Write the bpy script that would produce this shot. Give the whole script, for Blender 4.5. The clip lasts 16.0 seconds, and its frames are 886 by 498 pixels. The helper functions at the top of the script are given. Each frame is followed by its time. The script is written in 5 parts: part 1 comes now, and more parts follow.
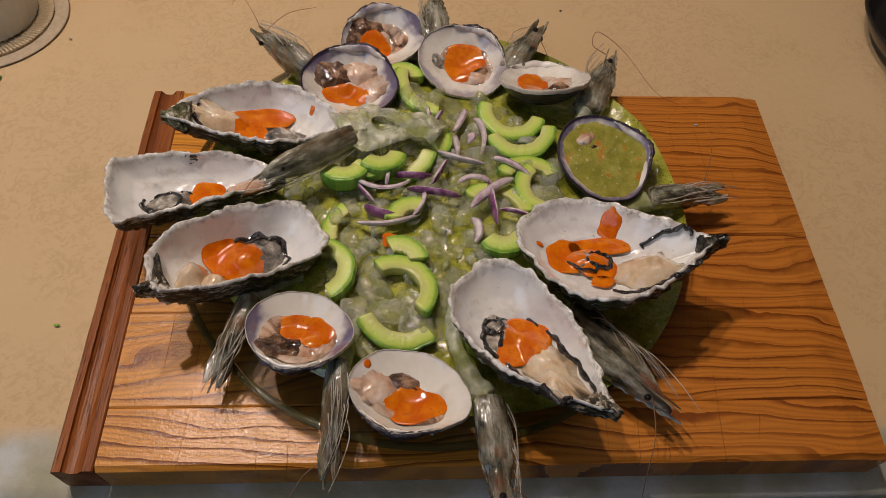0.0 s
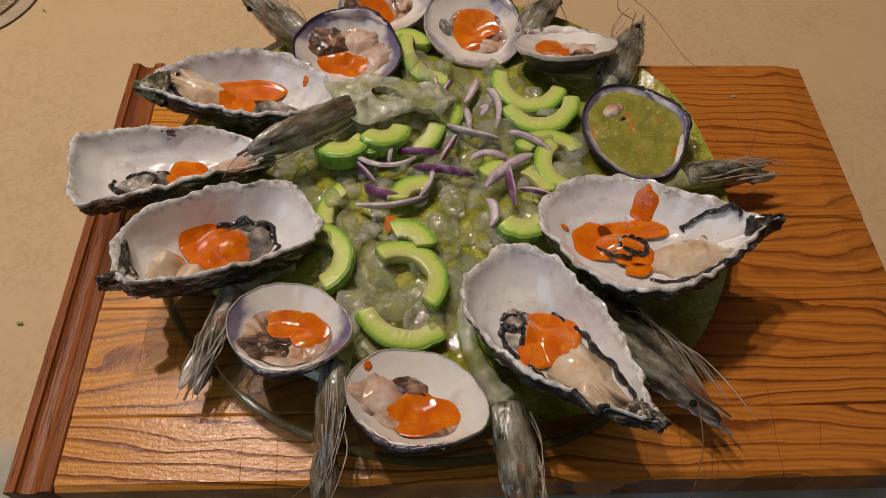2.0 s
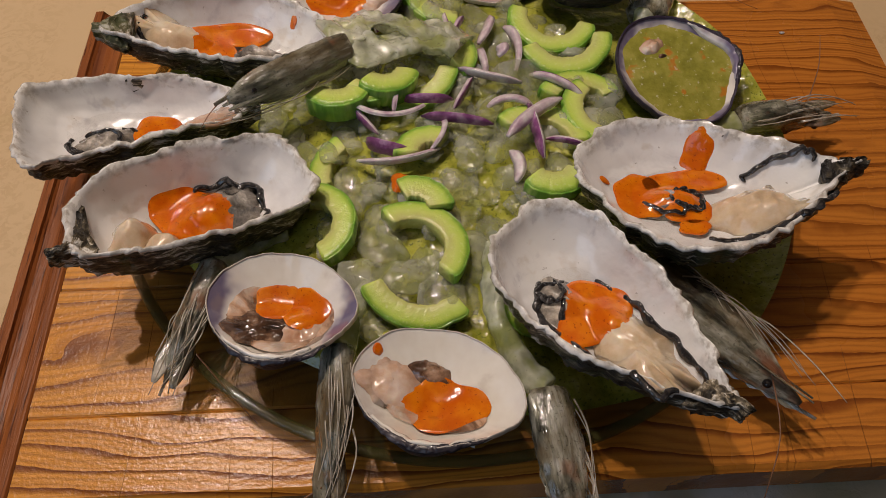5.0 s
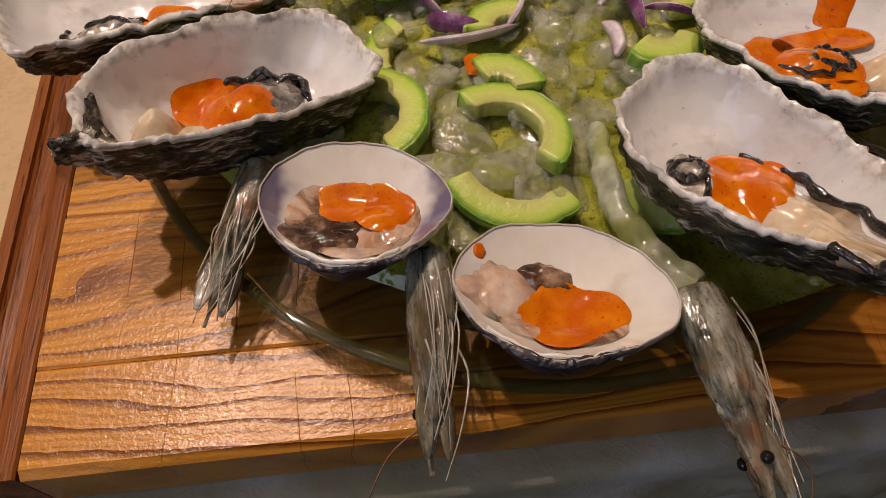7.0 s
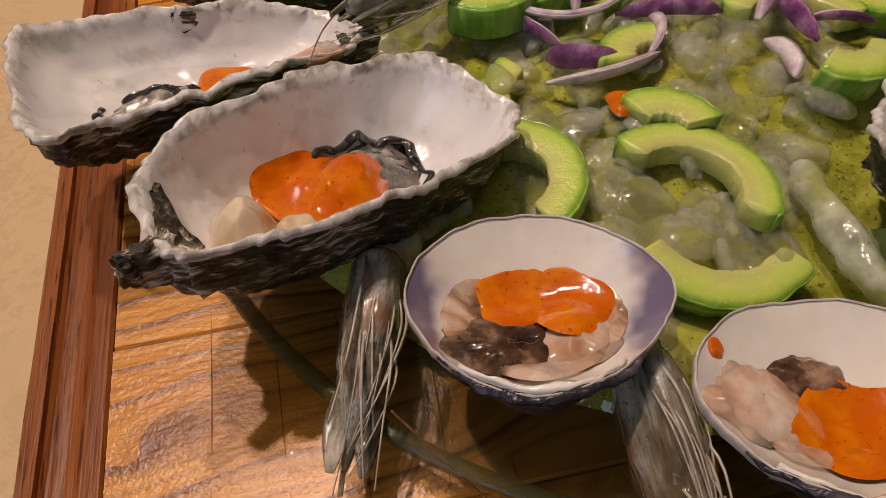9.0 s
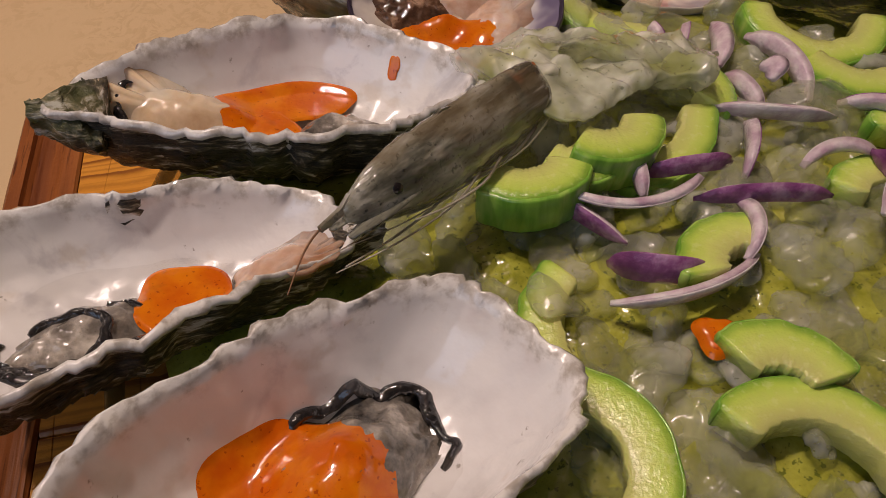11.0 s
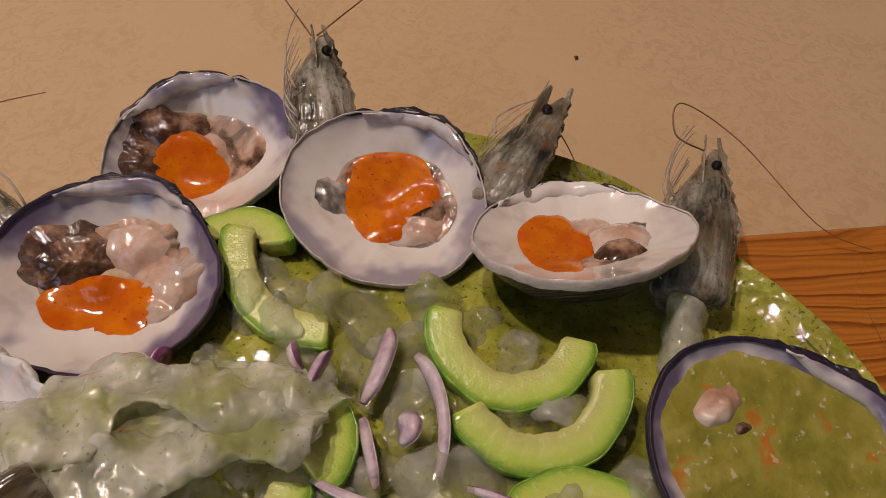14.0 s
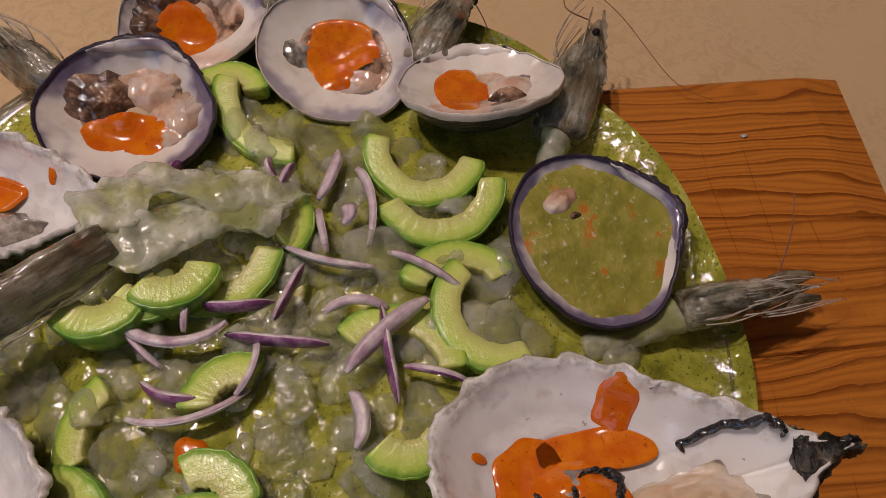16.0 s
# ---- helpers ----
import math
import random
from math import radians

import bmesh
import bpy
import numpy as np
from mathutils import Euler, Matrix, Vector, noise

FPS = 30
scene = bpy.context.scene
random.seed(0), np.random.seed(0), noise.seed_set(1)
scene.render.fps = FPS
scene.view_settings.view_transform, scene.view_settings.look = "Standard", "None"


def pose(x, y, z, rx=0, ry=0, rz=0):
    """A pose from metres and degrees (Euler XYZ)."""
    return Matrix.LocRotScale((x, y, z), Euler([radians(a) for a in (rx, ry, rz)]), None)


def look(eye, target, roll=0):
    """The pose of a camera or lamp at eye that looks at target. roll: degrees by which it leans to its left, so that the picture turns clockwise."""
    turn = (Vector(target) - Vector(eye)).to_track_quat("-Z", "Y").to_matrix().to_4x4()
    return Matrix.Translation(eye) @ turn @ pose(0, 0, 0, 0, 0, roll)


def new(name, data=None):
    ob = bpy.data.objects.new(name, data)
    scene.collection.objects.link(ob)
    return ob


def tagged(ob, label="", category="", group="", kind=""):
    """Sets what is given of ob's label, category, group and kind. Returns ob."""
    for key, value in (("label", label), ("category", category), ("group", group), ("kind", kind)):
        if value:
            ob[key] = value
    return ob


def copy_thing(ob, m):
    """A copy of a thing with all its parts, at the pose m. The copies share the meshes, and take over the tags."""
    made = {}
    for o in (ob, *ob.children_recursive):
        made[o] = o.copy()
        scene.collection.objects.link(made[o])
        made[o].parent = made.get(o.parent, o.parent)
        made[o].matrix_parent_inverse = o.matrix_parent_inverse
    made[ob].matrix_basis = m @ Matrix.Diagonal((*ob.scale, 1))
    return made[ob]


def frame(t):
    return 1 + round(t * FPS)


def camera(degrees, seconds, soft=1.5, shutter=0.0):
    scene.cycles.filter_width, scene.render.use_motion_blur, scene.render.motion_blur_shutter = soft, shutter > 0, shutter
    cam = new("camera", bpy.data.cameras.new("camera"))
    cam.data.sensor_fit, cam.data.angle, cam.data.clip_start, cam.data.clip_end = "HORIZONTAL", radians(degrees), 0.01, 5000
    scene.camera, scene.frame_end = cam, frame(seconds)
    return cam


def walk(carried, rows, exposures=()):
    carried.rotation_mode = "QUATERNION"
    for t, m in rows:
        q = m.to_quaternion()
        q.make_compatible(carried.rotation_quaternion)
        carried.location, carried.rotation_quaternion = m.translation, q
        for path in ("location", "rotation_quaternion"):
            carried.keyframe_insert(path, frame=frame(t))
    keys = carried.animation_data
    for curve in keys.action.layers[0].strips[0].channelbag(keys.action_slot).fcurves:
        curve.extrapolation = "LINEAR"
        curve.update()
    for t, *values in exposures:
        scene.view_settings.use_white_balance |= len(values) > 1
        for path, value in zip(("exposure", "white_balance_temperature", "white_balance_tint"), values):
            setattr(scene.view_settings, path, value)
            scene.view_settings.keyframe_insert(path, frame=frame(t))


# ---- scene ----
cam = camera(64.0, 16.0, soft=0.8)
PATH = [
    (0, (-0.042, -0.123, 0.448), (0.05, 0.976, -1.22), 3.8),
    (0.5, (-0.041, -0.12, 0.437), (0.046, 0.972, -1.237), 3.6),
    (1, (-0.043, -0.108, 0.421), (0.038, 0.979, -1.256), 3.2),
    (1.5, (-0.044, -0.1, 0.406), (0.035, 0.988, -1.27), 3.1),
    (2, (-0.042, -0.097, 0.397), (0.032, 0.994, -1.278), 2.7),
    (2.5, (-0.042, -0.093, 0.39), (0.032, 1.001, -1.282), 2.5),
    (3, (-0.043, -0.091, 0.386), (0.027, 1.01, -1.282), 2.2),
    (3.2, (-0.044, -0.09, 0.385), (0.028, 1.011, -1.283), 2.2),
    (5.3, (-0.051, -0.071, 0.332), (0.036, 0.952, -1.385), 1.7),
    (5.5, (-0.051, -0.071, 0.326), (0.026, 0.94, -1.398), 0.9),
    (6, (-0.064, -0.074, 0.307), (0.026, 0.934, -1.419), 1.2),
    (6.5, (-0.079, -0.075, 0.284), (0.037, 0.936, -1.437), 1.5),
    (7, (-0.094, -0.069, 0.268), (0.032, 0.95, -1.448), 0.8),
    (7.5, (-0.115, -0.058, 0.261), (0.027, 0.979, -1.444), -0.2),
    (8, (-0.13, -0.045, 0.252), (0.024, 1.017, -1.436), -2.1),
    (8.2, (-0.134, -0.041, 0.245), (0.031, 1.035, -1.432), -2.8),
    (10.5, (-0.149, 0.047, 0.196), (0.134, 1.28, -1.353), 0.2),
    (11, (-0.136, 0.066, 0.204), (0.107, 1.297, -1.353), -0.7),
    (11.5, (-0.124, 0.089, 0.21), (0.073, 1.346, -1.332), -0.7),
    (12, (-0.115, 0.109, 0.22), (0.044, 1.358, -1.333), -0.6),
    (12.5, (-0.084, 0.133, 0.231), (0.048, 1.361, -1.342), -0.1),
    (13, (-0.056, 0.143, 0.233), (0.068, 1.365, -1.345), 0.4),
    (13.5, (-0.034, 0.148, 0.24), (0.09, 1.347, -1.355), 0.8),
    (14, (0.002, 0.152, 0.244), (0.137, 1.333, -1.365), 1.2),
    (14.5, (0.021, 0.143, 0.248), (0.186, 1.258, -1.404), 2.7),
    (15, (0.033, 0.124, 0.256), (0.192, 1.17, -1.441), 2.9),
    (15.5, (0.032, 0.105, 0.276), (0.185, 1.069, -1.469), 3.3),
    (16, (0.019, 0.088, 0.307), (0.155, 0.97, -1.483), 3.4),
]
walk(cam, [(t, look(eye, target, roll)) for t, eye, target, roll in PATH],
     exposures=[(0, -0.04, 6350, 11), (3.2, -0.04, 6300, 11), (5.5, -0.04, 6500, 12), (7.2, 0.14, 6900, 18), (8.2, 0.13, 6900, 18),
                (11, -0.1, 6650, 20), (12, -0.15, 6600, 20), (14, -0.2, 6500, 21), (16, -0.28, 6350, 21)])

# ---- light: two warm bulbs over the far left of the table, a cool window behind the viewer ----
world = bpy.data.worlds.new("world")
scene.world = world
world.use_nodes = True
world.node_tree.nodes["Background"].inputs[0].default_value = (0.32, 0.42, 0.6, 1)
world.node_tree.nodes["Background"].inputs[1].default_value = 0.013


def lamp(name, kind, place, target, energy, colour, size):
    data = bpy.data.lights.new(name, kind)
    data.energy, data.color = energy, colour
    if kind == "AREA":
        data.shape, data.size = "SQUARE", size
    else:
        data.shadow_soft_size = size
    ob = new(name, data)
    ob.matrix_world = look(place, target)
    return ob


WARM = (1.0, 0.845, 0.725)
lamp("bulb_light", "POINT", (-0.46, 0.44, 1.22), (0, 0, 0), 25, WARM, 0.02)
lamp("bulb_light", "POINT", (-0.23, 0.51, 1.26), (0, 0, 0), 21, WARM, 0.02)
lamp("window_light", "AREA", (-1.35, -1.05, 1.0), (0.0, 0.15, 0.05), 6.6, (0.56, 0.75, 1.0), 1.3)


# ---- materials ----
class Nodes:
    """Short calls for a node tree."""

    def __init__(self, name):
        self.mat = bpy.data.materials.new(name)
        self.mat.use_nodes = True
        self.tree = self.mat.node_tree
        self.bsdf = self.tree.nodes["Principled BSDF"]
        self.coord = self.tree.nodes.new("ShaderNodeTexCoord")
        self.info = self.tree.nodes.new("ShaderNodeObjectInfo")

    def node(self, kind, **values):
        n = self.tree.nodes.new(kind)
        for k, v in values.items():
            setattr(n, k, v)
        return n

    def link(self, a, b):
        self.tree.links.new(a, b)

    def put(self, socket, value):
        if isinstance(value, bpy.types.NodeSocket):
            self.link(value, socket)
        else:
            socket.default_value = value

    def mapped(self, scale=(1, 1, 1), rot=(0, 0, 0), source="Object", shift=None):
        m = self.node("ShaderNodeMapping")
        m.inputs["Scale"].default_value = scale
        m.inputs["Rotation"].default_value = [radians(a) for a in rot]
        self.link(self.coord.outputs[source], m.inputs["Vector"])
        if shift is not None:
            c = self.node("ShaderNodeCombineXYZ")
            for i, k in enumerate(shift):
                self.link(self.math("MULTIPLY", self.info.outputs["Random"], k), c.inputs[i])
            self.link(c.outputs[0], m.inputs["Location"])
        return m.outputs[0]

    def noise(self, vector, scale, detail=4, rough=0.55, distort=0.0):
        n = self.node("ShaderNodeTexNoise")
        self.link(vector, n.inputs["Vector"])
        n.inputs["Scale"].default_value, n.inputs["Detail"].default_value = scale, detail
        n.inputs["Roughness"].default_value, n.inputs["Distortion"].default_value = rough, distort
        return n.outputs["Fac"]

    def voronoi(self, vector, scale, feature="F1"):
        n = self.node("ShaderNodeTexVoronoi", feature=feature)
        self.link(vector, n.inputs["Vector"])
        n.inputs["Scale"].default_value = scale
        return n.outputs["Distance"]

    def wave(self, vector, scale, distort, detail=3, dscale=1.0, axis="Y", kind="BANDS", profile="SIN"):
        n = self.node("ShaderNodeTexWave", wave_type=kind, wave_profile=profile)
        if kind == "BANDS":
            n.bands_direction = axis
        self.link(vector, n.inputs["Vector"])
        n.inputs["Scale"].default_value, n.inputs["Distortion"].default_value = scale, distort
        n.inputs["Detail"].default_value, n.inputs["Detail Scale"].default_value = detail, dscale
        return n.outputs["Fac"]

    def math(self, op, a, b=0.0, clamp=False):
        n = self.node("ShaderNodeMath", operation=op, use_clamp=clamp)
        self.put(n.inputs[0], a)
        self.put(n.inputs[1], b)
        return n.outputs[0]

    def ramp(self, fac, stops):
        n = self.node("ShaderNodeValToRGB")
        el = n.color_ramp.elements
        while len(el) < len(stops):
            el.new(0.5)
        for e, (p, c) in zip(el, stops):
            e.position = p
            e.color = (*c, 1) if len(c) == 3 else c
        self.link(fac, n.inputs[0])
        return n.outputs[0]

    def fade(self, fac, lo, hi, a=0.0, b=1.0):
        n = self.node("ShaderNodeMapRange", interpolation_type="SMOOTHSTEP")
        self.link(fac, n.inputs[0])
        for i, v in enumerate((lo, hi, a, b)):
            n.inputs[i + 1].default_value = v
        return n.outputs[0]

    def mix(self, fac, a, b, blend="MIX"):
        n = self.node("ShaderNodeMix", data_type="RGBA", blend_type=blend)
        self.put(n.inputs[0], fac)
        for s, v in ((n.inputs[6], a), (n.inputs[7], b)):
            self.put(s, (*v, 1) if isinstance(v, tuple) and len(v) == 3 else v)
        return n.outputs[2]

    def axis(self, vector, i):
        n = self.node("ShaderNodeSeparateXYZ")
        self.link(vector, n.inputs[0])
        return n.outputs[i]

    def bump(self, height, strength, distance):
        n = self.node("ShaderNodeBump")
        n.inputs["Strength"].default_value, n.inputs["Distance"].default_value = strength, distance
        self.link(height, n.inputs["Height"])
        old = self.bsdf.inputs["Normal"].links
        if old:
            self.link(old[0].from_socket, n.inputs["Normal"])
        self.link(n.outputs[0], self.bsdf.inputs["Normal"])
        self.link(n.outputs[0], self.bsdf.inputs["Coat Normal"])

    def done(self, colour, rough, metallic=0.0, sss=0.0, radius=(0.004, 0.002, 0.001), coat=0.0, transmission=0.0, ior=1.4, spec=0.5, alpha=1.0):
        b = self.bsdf.inputs
        self.put(b["Base Color"], (*colour, 1) if isinstance(colour, tuple) else colour)
        self.put(b["Roughness"], rough)
        b["Metallic"].default_value = metallic
        b["Subsurface Weight"].default_value = sss
        b["Subsurface Radius"].default_value = radius
        b["Subsurface Scale"].default_value = 1.0
        self.put(b["Coat Weight"], coat)
        b["Coat Roughness"].default_value = 0.035
        b["Transmission Weight"].default_value = transmission
        b["IOR"].default_value = ior
        b["Specular IOR Level"].default_value = spec
        self.put(b["Alpha"], alpha)
        return self.mat


def cloth_material():
    k = Nodes("damask_cloth")
    p = k.mapped()
    warp = k.noise(p, 7, 3, 0.6)
    lines = k.noise(p, 70, 3, 0.5, 2.6)
    figure = k.math("MULTIPLY", k.fade(lines, 0.42, 0.60), k.fade(k.noise(p, 150, 2, 0.5, 1.5), 0.38, 0.5))
    figure = k.math("MULTIPLY", figure, k.fade(warp, 0.40, 0.54))
    weave = k.noise(k.mapped((1400, 1400, 400)), 1.0, 2)
    plain = k.mix(k.noise(p, 5, 4), (0.55, 0.385, 0.21), (0.63, 0.455, 0.26))
    colour = k.mix(k.math("MULTIPLY", figure, 0.36), plain, (0.44, 0.29, 0.145))
    colour = k.mix(k.fade(k.noise(p, 14, 3), 0.62, 0.74, 0.0, 0.25), colour, (0.40, 0.30, 0.12))
    # pale printed border along the front hem, its greys darkened for the drop's shade
    y = k.math("ADD", k.axis(k.coord.outputs["Object"], 1), k.math("MULTIPLY", k.noise(p, 12, 2), 0.03))
    border = k.fade(y, 0.056, 0.036)
    shaded_print = k.ramp(k.noise(p, 16, 4), [(0.35, (0.29, 0.29, 0.19)), (0.5, (0.39, 0.37, 0.28)), (0.62, (0.50, 0.51, 0.49))])
    colour = k.mix(border, colour, shaded_print)
    k.bump(figure, 0.25, 0.0006)
    k.bump(k.noise(p, 90, 5, 0.65), 0.4, 0.0016)
    k.bump(weave, 0.3, 0.0004)
    return k.done(colour, 0.62, spec=0.35)


def pine_material():
    k = Nodes("oiled_pine")
    sh = (3.7, 9.1, 5.3)
    p = k.mapped((1, 1, 1), shift=sh)
    bend = k.node("ShaderNodeVectorMath", operation="ADD")
    k.link(p, bend.inputs[0])
    wob = k.node("ShaderNodeTexNoise")
    k.link(k.mapped((3.0, 11, 1), shift=sh), wob.inputs["Vector"])
    wob.inputs["Scale"].default_value, wob.inputs["Detail"].default_value = 1.4, 3
    sc = k.node("ShaderNodeVectorMath", operation="SCALE")
    k.link(wob.outputs["Color"], sc.inputs[0])
    sc.inputs["Scale"].default_value = 0.075
    k.link(sc.outputs[0], bend.inputs[1])
    rings = k.wave(bend.outputs[0], 33, 0.5, 2, 4.0, "Y", profile="SAW")
    late = k.math("POWER", rings, 4.0)
    strength = k.fade(k.noise(k.mapped((5, 30, 5), shift=sh), 1.0, 3), 0.25, 0.65, 0.4, 0.95)
    fine = k.math("POWER", k.wave(bend.outputs[0], 97, 0.8, 2, 5.0, "Y"), 2.0)
    pores = k.noise(k.mapped((14, 900, 60)), 1.0, 4)
    base = k.mix(k.noise(k.mapped((4, 14, 3), shift=(2, 5, 1)), 1.5, 4), (0.54, 0.195, 0.020), (0.73, 0.335, 0.046))
    # the base turns redder and darker towards the right end
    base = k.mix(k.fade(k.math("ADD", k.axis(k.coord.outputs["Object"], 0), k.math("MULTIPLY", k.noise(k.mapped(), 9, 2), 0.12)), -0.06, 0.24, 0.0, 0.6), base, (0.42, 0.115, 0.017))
    colour = k.mix(k.math("MULTIPLY", k.fade(late, 0.15, 0.8), strength), base, (0.15, 0.034, 0.005))
    colour = k.mix(k.fade(pores, 0.48, 0.72, 0.0, 0.25), colour, (0.17, 0.045, 0.009))
    colour = k.mix(k.math("MULTIPLY", fine, 0.36), colour, (0.20, 0.05, 0.008))
    # a few knots with the grain bent round them
    kn = k.voronoi(k.mapped((6, 15, 1), shift=(1.3, 4.1, 2)), 1.0)
    knot = k.fade(k.math("ADD", kn, k.math("MULTIPLY", k.noise(p, 60, 3), 0.12)), 0.19, 0.10)
    colour = k.mix(k.math("MULTIPLY", knot, 0.8), colour, (0.07, 0.016, 0.004))
    # knife scars across the grain
    cuts = k.wave(k.mapped((1, 0.25, 1), (0, 0, 8)), 16, 9, 3, 0.7, "X", profile="SAW")
    scar = k.math("MULTIPLY", k.fade(cuts, 0.975, 0.995), k.fade(k.noise(k.mapped(), 22, 2), 0.5, 0.6))
    colour = k.mix(k.math("MULTIPLY", scar, 0.4), colour, (0.06, 0.018, 0.006))
    worn = k.fade(k.noise(k.mapped(), 9, 4), 0.35, 0.7)
    k.bump(late, 0.35, 0.0006)
    k.bump(scar, 0.5, -0.0006)
    k.bump(k.noise(k.mapped((160, 380, 60)), 1.0, 4), 0.45, 0.0007)
    k.bump(k.noise(k.mapped(), 620, 2), 0.5, 0.0004)
    return k.done(colour, k.math("ADD", k.math("MULTIPLY", worn, 0.16), 0.21), spec=0.5, coat=k.fade(k.noise(k.mapped(), 14, 3), 0.42, 0.60, 0.0, 0.16))


def mahogany_material():
    k = Nodes("red_hardwood")
    p = k.mapped((90, 5, 90))
    grain = k.noise(p, 1.0, 5, 0.6)
    flecks = k.noise(k.mapped((700, 45, 700)), 1.0, 2)
    colour = k.ramp(grain, [(0.3, (0.13, 0.034, 0.009)), (0.55, (0.28, 0.088, 0.022)), (0.75, (0.40, 0.155, 0.042))])
    colour = k.mix(k.fade(flecks, 0.56, 0.68, 0.0, 0.75), colour, (0.045, 0.011, 0.005))
    k.bump(flecks, 0.5, -0.0007)
    k.bump(k.noise(k.mapped(), 420, 3), 0.3, 0.0005)
    return k.done(colour, k.fade(grain, 0.2, 0.8, 0.46, 0.34), spec=0.3)


def glass_material():
    k = Nodes("green_tinted_glass")
    return k.done((0.035, 0.055, 0.03), 0.05, coat=0.5, ior=1.5, alpha=0.24, spec=0.5)


def green_sauce_material():
    k = Nodes("lime_chilli_sauce")
    p = k.mapped()
    mottle = k.noise(p, 55, 6, 0.65)
    colour = k.ramp(mottle, [(0.30, (0.13, 0.135, 0.016)), (0.44, (0.27, 0.28, 0.030)), (0.58, (0.42, 0.42, 0.065)), (0.72, (0.52, 0.50, 0.16))])
    specks = k.noise(p, 620, 2)
    colour = k.mix(k.fade(specks, 0.60, 0.68, 0.0, 0.75), colour, (0.06, 0.085, 0.012))
    froth = k.math("MULTIPLY", k.fade(k.voronoi(p, 700), 0.35, 0.2), k.fade(k.noise(p, 45, 2), 0.58, 0.68))
    colour = k.mix(k.math("MULTIPLY", froth, 0.35), colour, (0.55, 0.58, 0.3))
    k.bump(k.noise(p, 130, 2, 0.4), 0.6, 0.0030)
    k.bump(k.noise(p, 420, 2, 0.5), 0.3, 0.0007)
    k.bump(froth, 0.3, 0.0004)
    return k.done(colour, 0.12, sss=0.2, radius=(0.004, 0.004, 0.001), coat=1.0)


def flesh_material(name, dark, mid, pale, scale=60, rough=0.2, sss=0.5, bump=0.0008, transmission=0.0, radius=(0.005, 0.0035, 0.002), coat=1.0, alpha=1.0, specks=0.12):
    k = Nodes(name)
    p = k.mapped(shift=(2, 3, 5))
    tone = k.noise(p, scale, 5, 0.6)
    colour = k.ramp(tone, [(0.3, dark), (0.5, mid), (0.7, pale)])
    colour = k.mix(k.fade(k.noise(p, scale * 9, 2), 0.62, 0.74, 0.0, specks), colour, dark)
    k.bump(k.noise(p, scale * 3, 2, 0.4), 0.5, bump)
    return k.done(colour, rough, sss=sss, radius=radius, coat=coat, transmission=transmission, alpha=alpha)


def clam_mantle_material():
    """Thin wet skin over the meat: cream and peach, with dark brown blotches of gut showing through."""
    k = Nodes("clam_mantle")
    p = k.mapped(shift=(2, 3, 5))
    tone = k.noise(p, 75, 4, 0.6, 0.8)
    colour = k.ramp(tone, [(0.30, (0.045, 0.025, 0.016)), (0.40, (0.22, 0.12, 0.07)), (0.50, (0.58, 0.36, 0.23)), (0.60, (0.70, 0.52, 0.40)), (0.72, (0.80, 0.70, 0.62))])
    k.bump(k.noise(p, 170, 3, 0.5), 0.6, 0.0022)
    return k.done(colour, 0.13, coat=1.0, sss=0.15, radius=(0.004, 0.002, 0.001), alpha=k.fade(k.noise(p, 60, 2), 0.4, 0.6, 0.9, 0.55))


def shrimp_flesh_material(name, lift, lo, hi, stained):
    """Glassy raw flesh: grey-white, stained here and there by the green sauce."""
    k = Nodes(name)
    p = k.mapped(shift=(2, 3, 5))
    tone = k.noise(p, 70, 3, 0.55)
    colour = k.ramp(tone, [(0.3, (0.30 * lift, 0.31 * lift, 0.235 * lift)), (0.5, (0.47 * lift, 0.48 * lift, 0.37 * lift)), (0.68, (0.66 * lift, 0.66 * lift, 0.56 * lift))])
    stain = k.math("MULTIPLY", k.fade(k.noise(p, 55, 3), 0.47, 0.64), stained)
    colour = k.mix(stain, colour, (0.46, 0.50, 0.12))
    specks = k.noise(p, 700, 2)
    colour = k.mix(k.fade(specks, 0.65, 0.71, 0.0, 0.5), colour, (0.12, 0.14, 0.05))
    k.bump(k.noise(p, 130, 2, 0.4), 0.5, 0.0026)
    k.bump(k.noise(p, 380, 2, 0.4), 0.3, 0.0008)
    return k.done(colour, 0.14, sss=0.25, radius=(0.006, 0.006, 0.004), coat=1.0, ior=1.36, transmission=0.35, alpha=k.fade(tone, 0.3, 0.7, lo, hi))


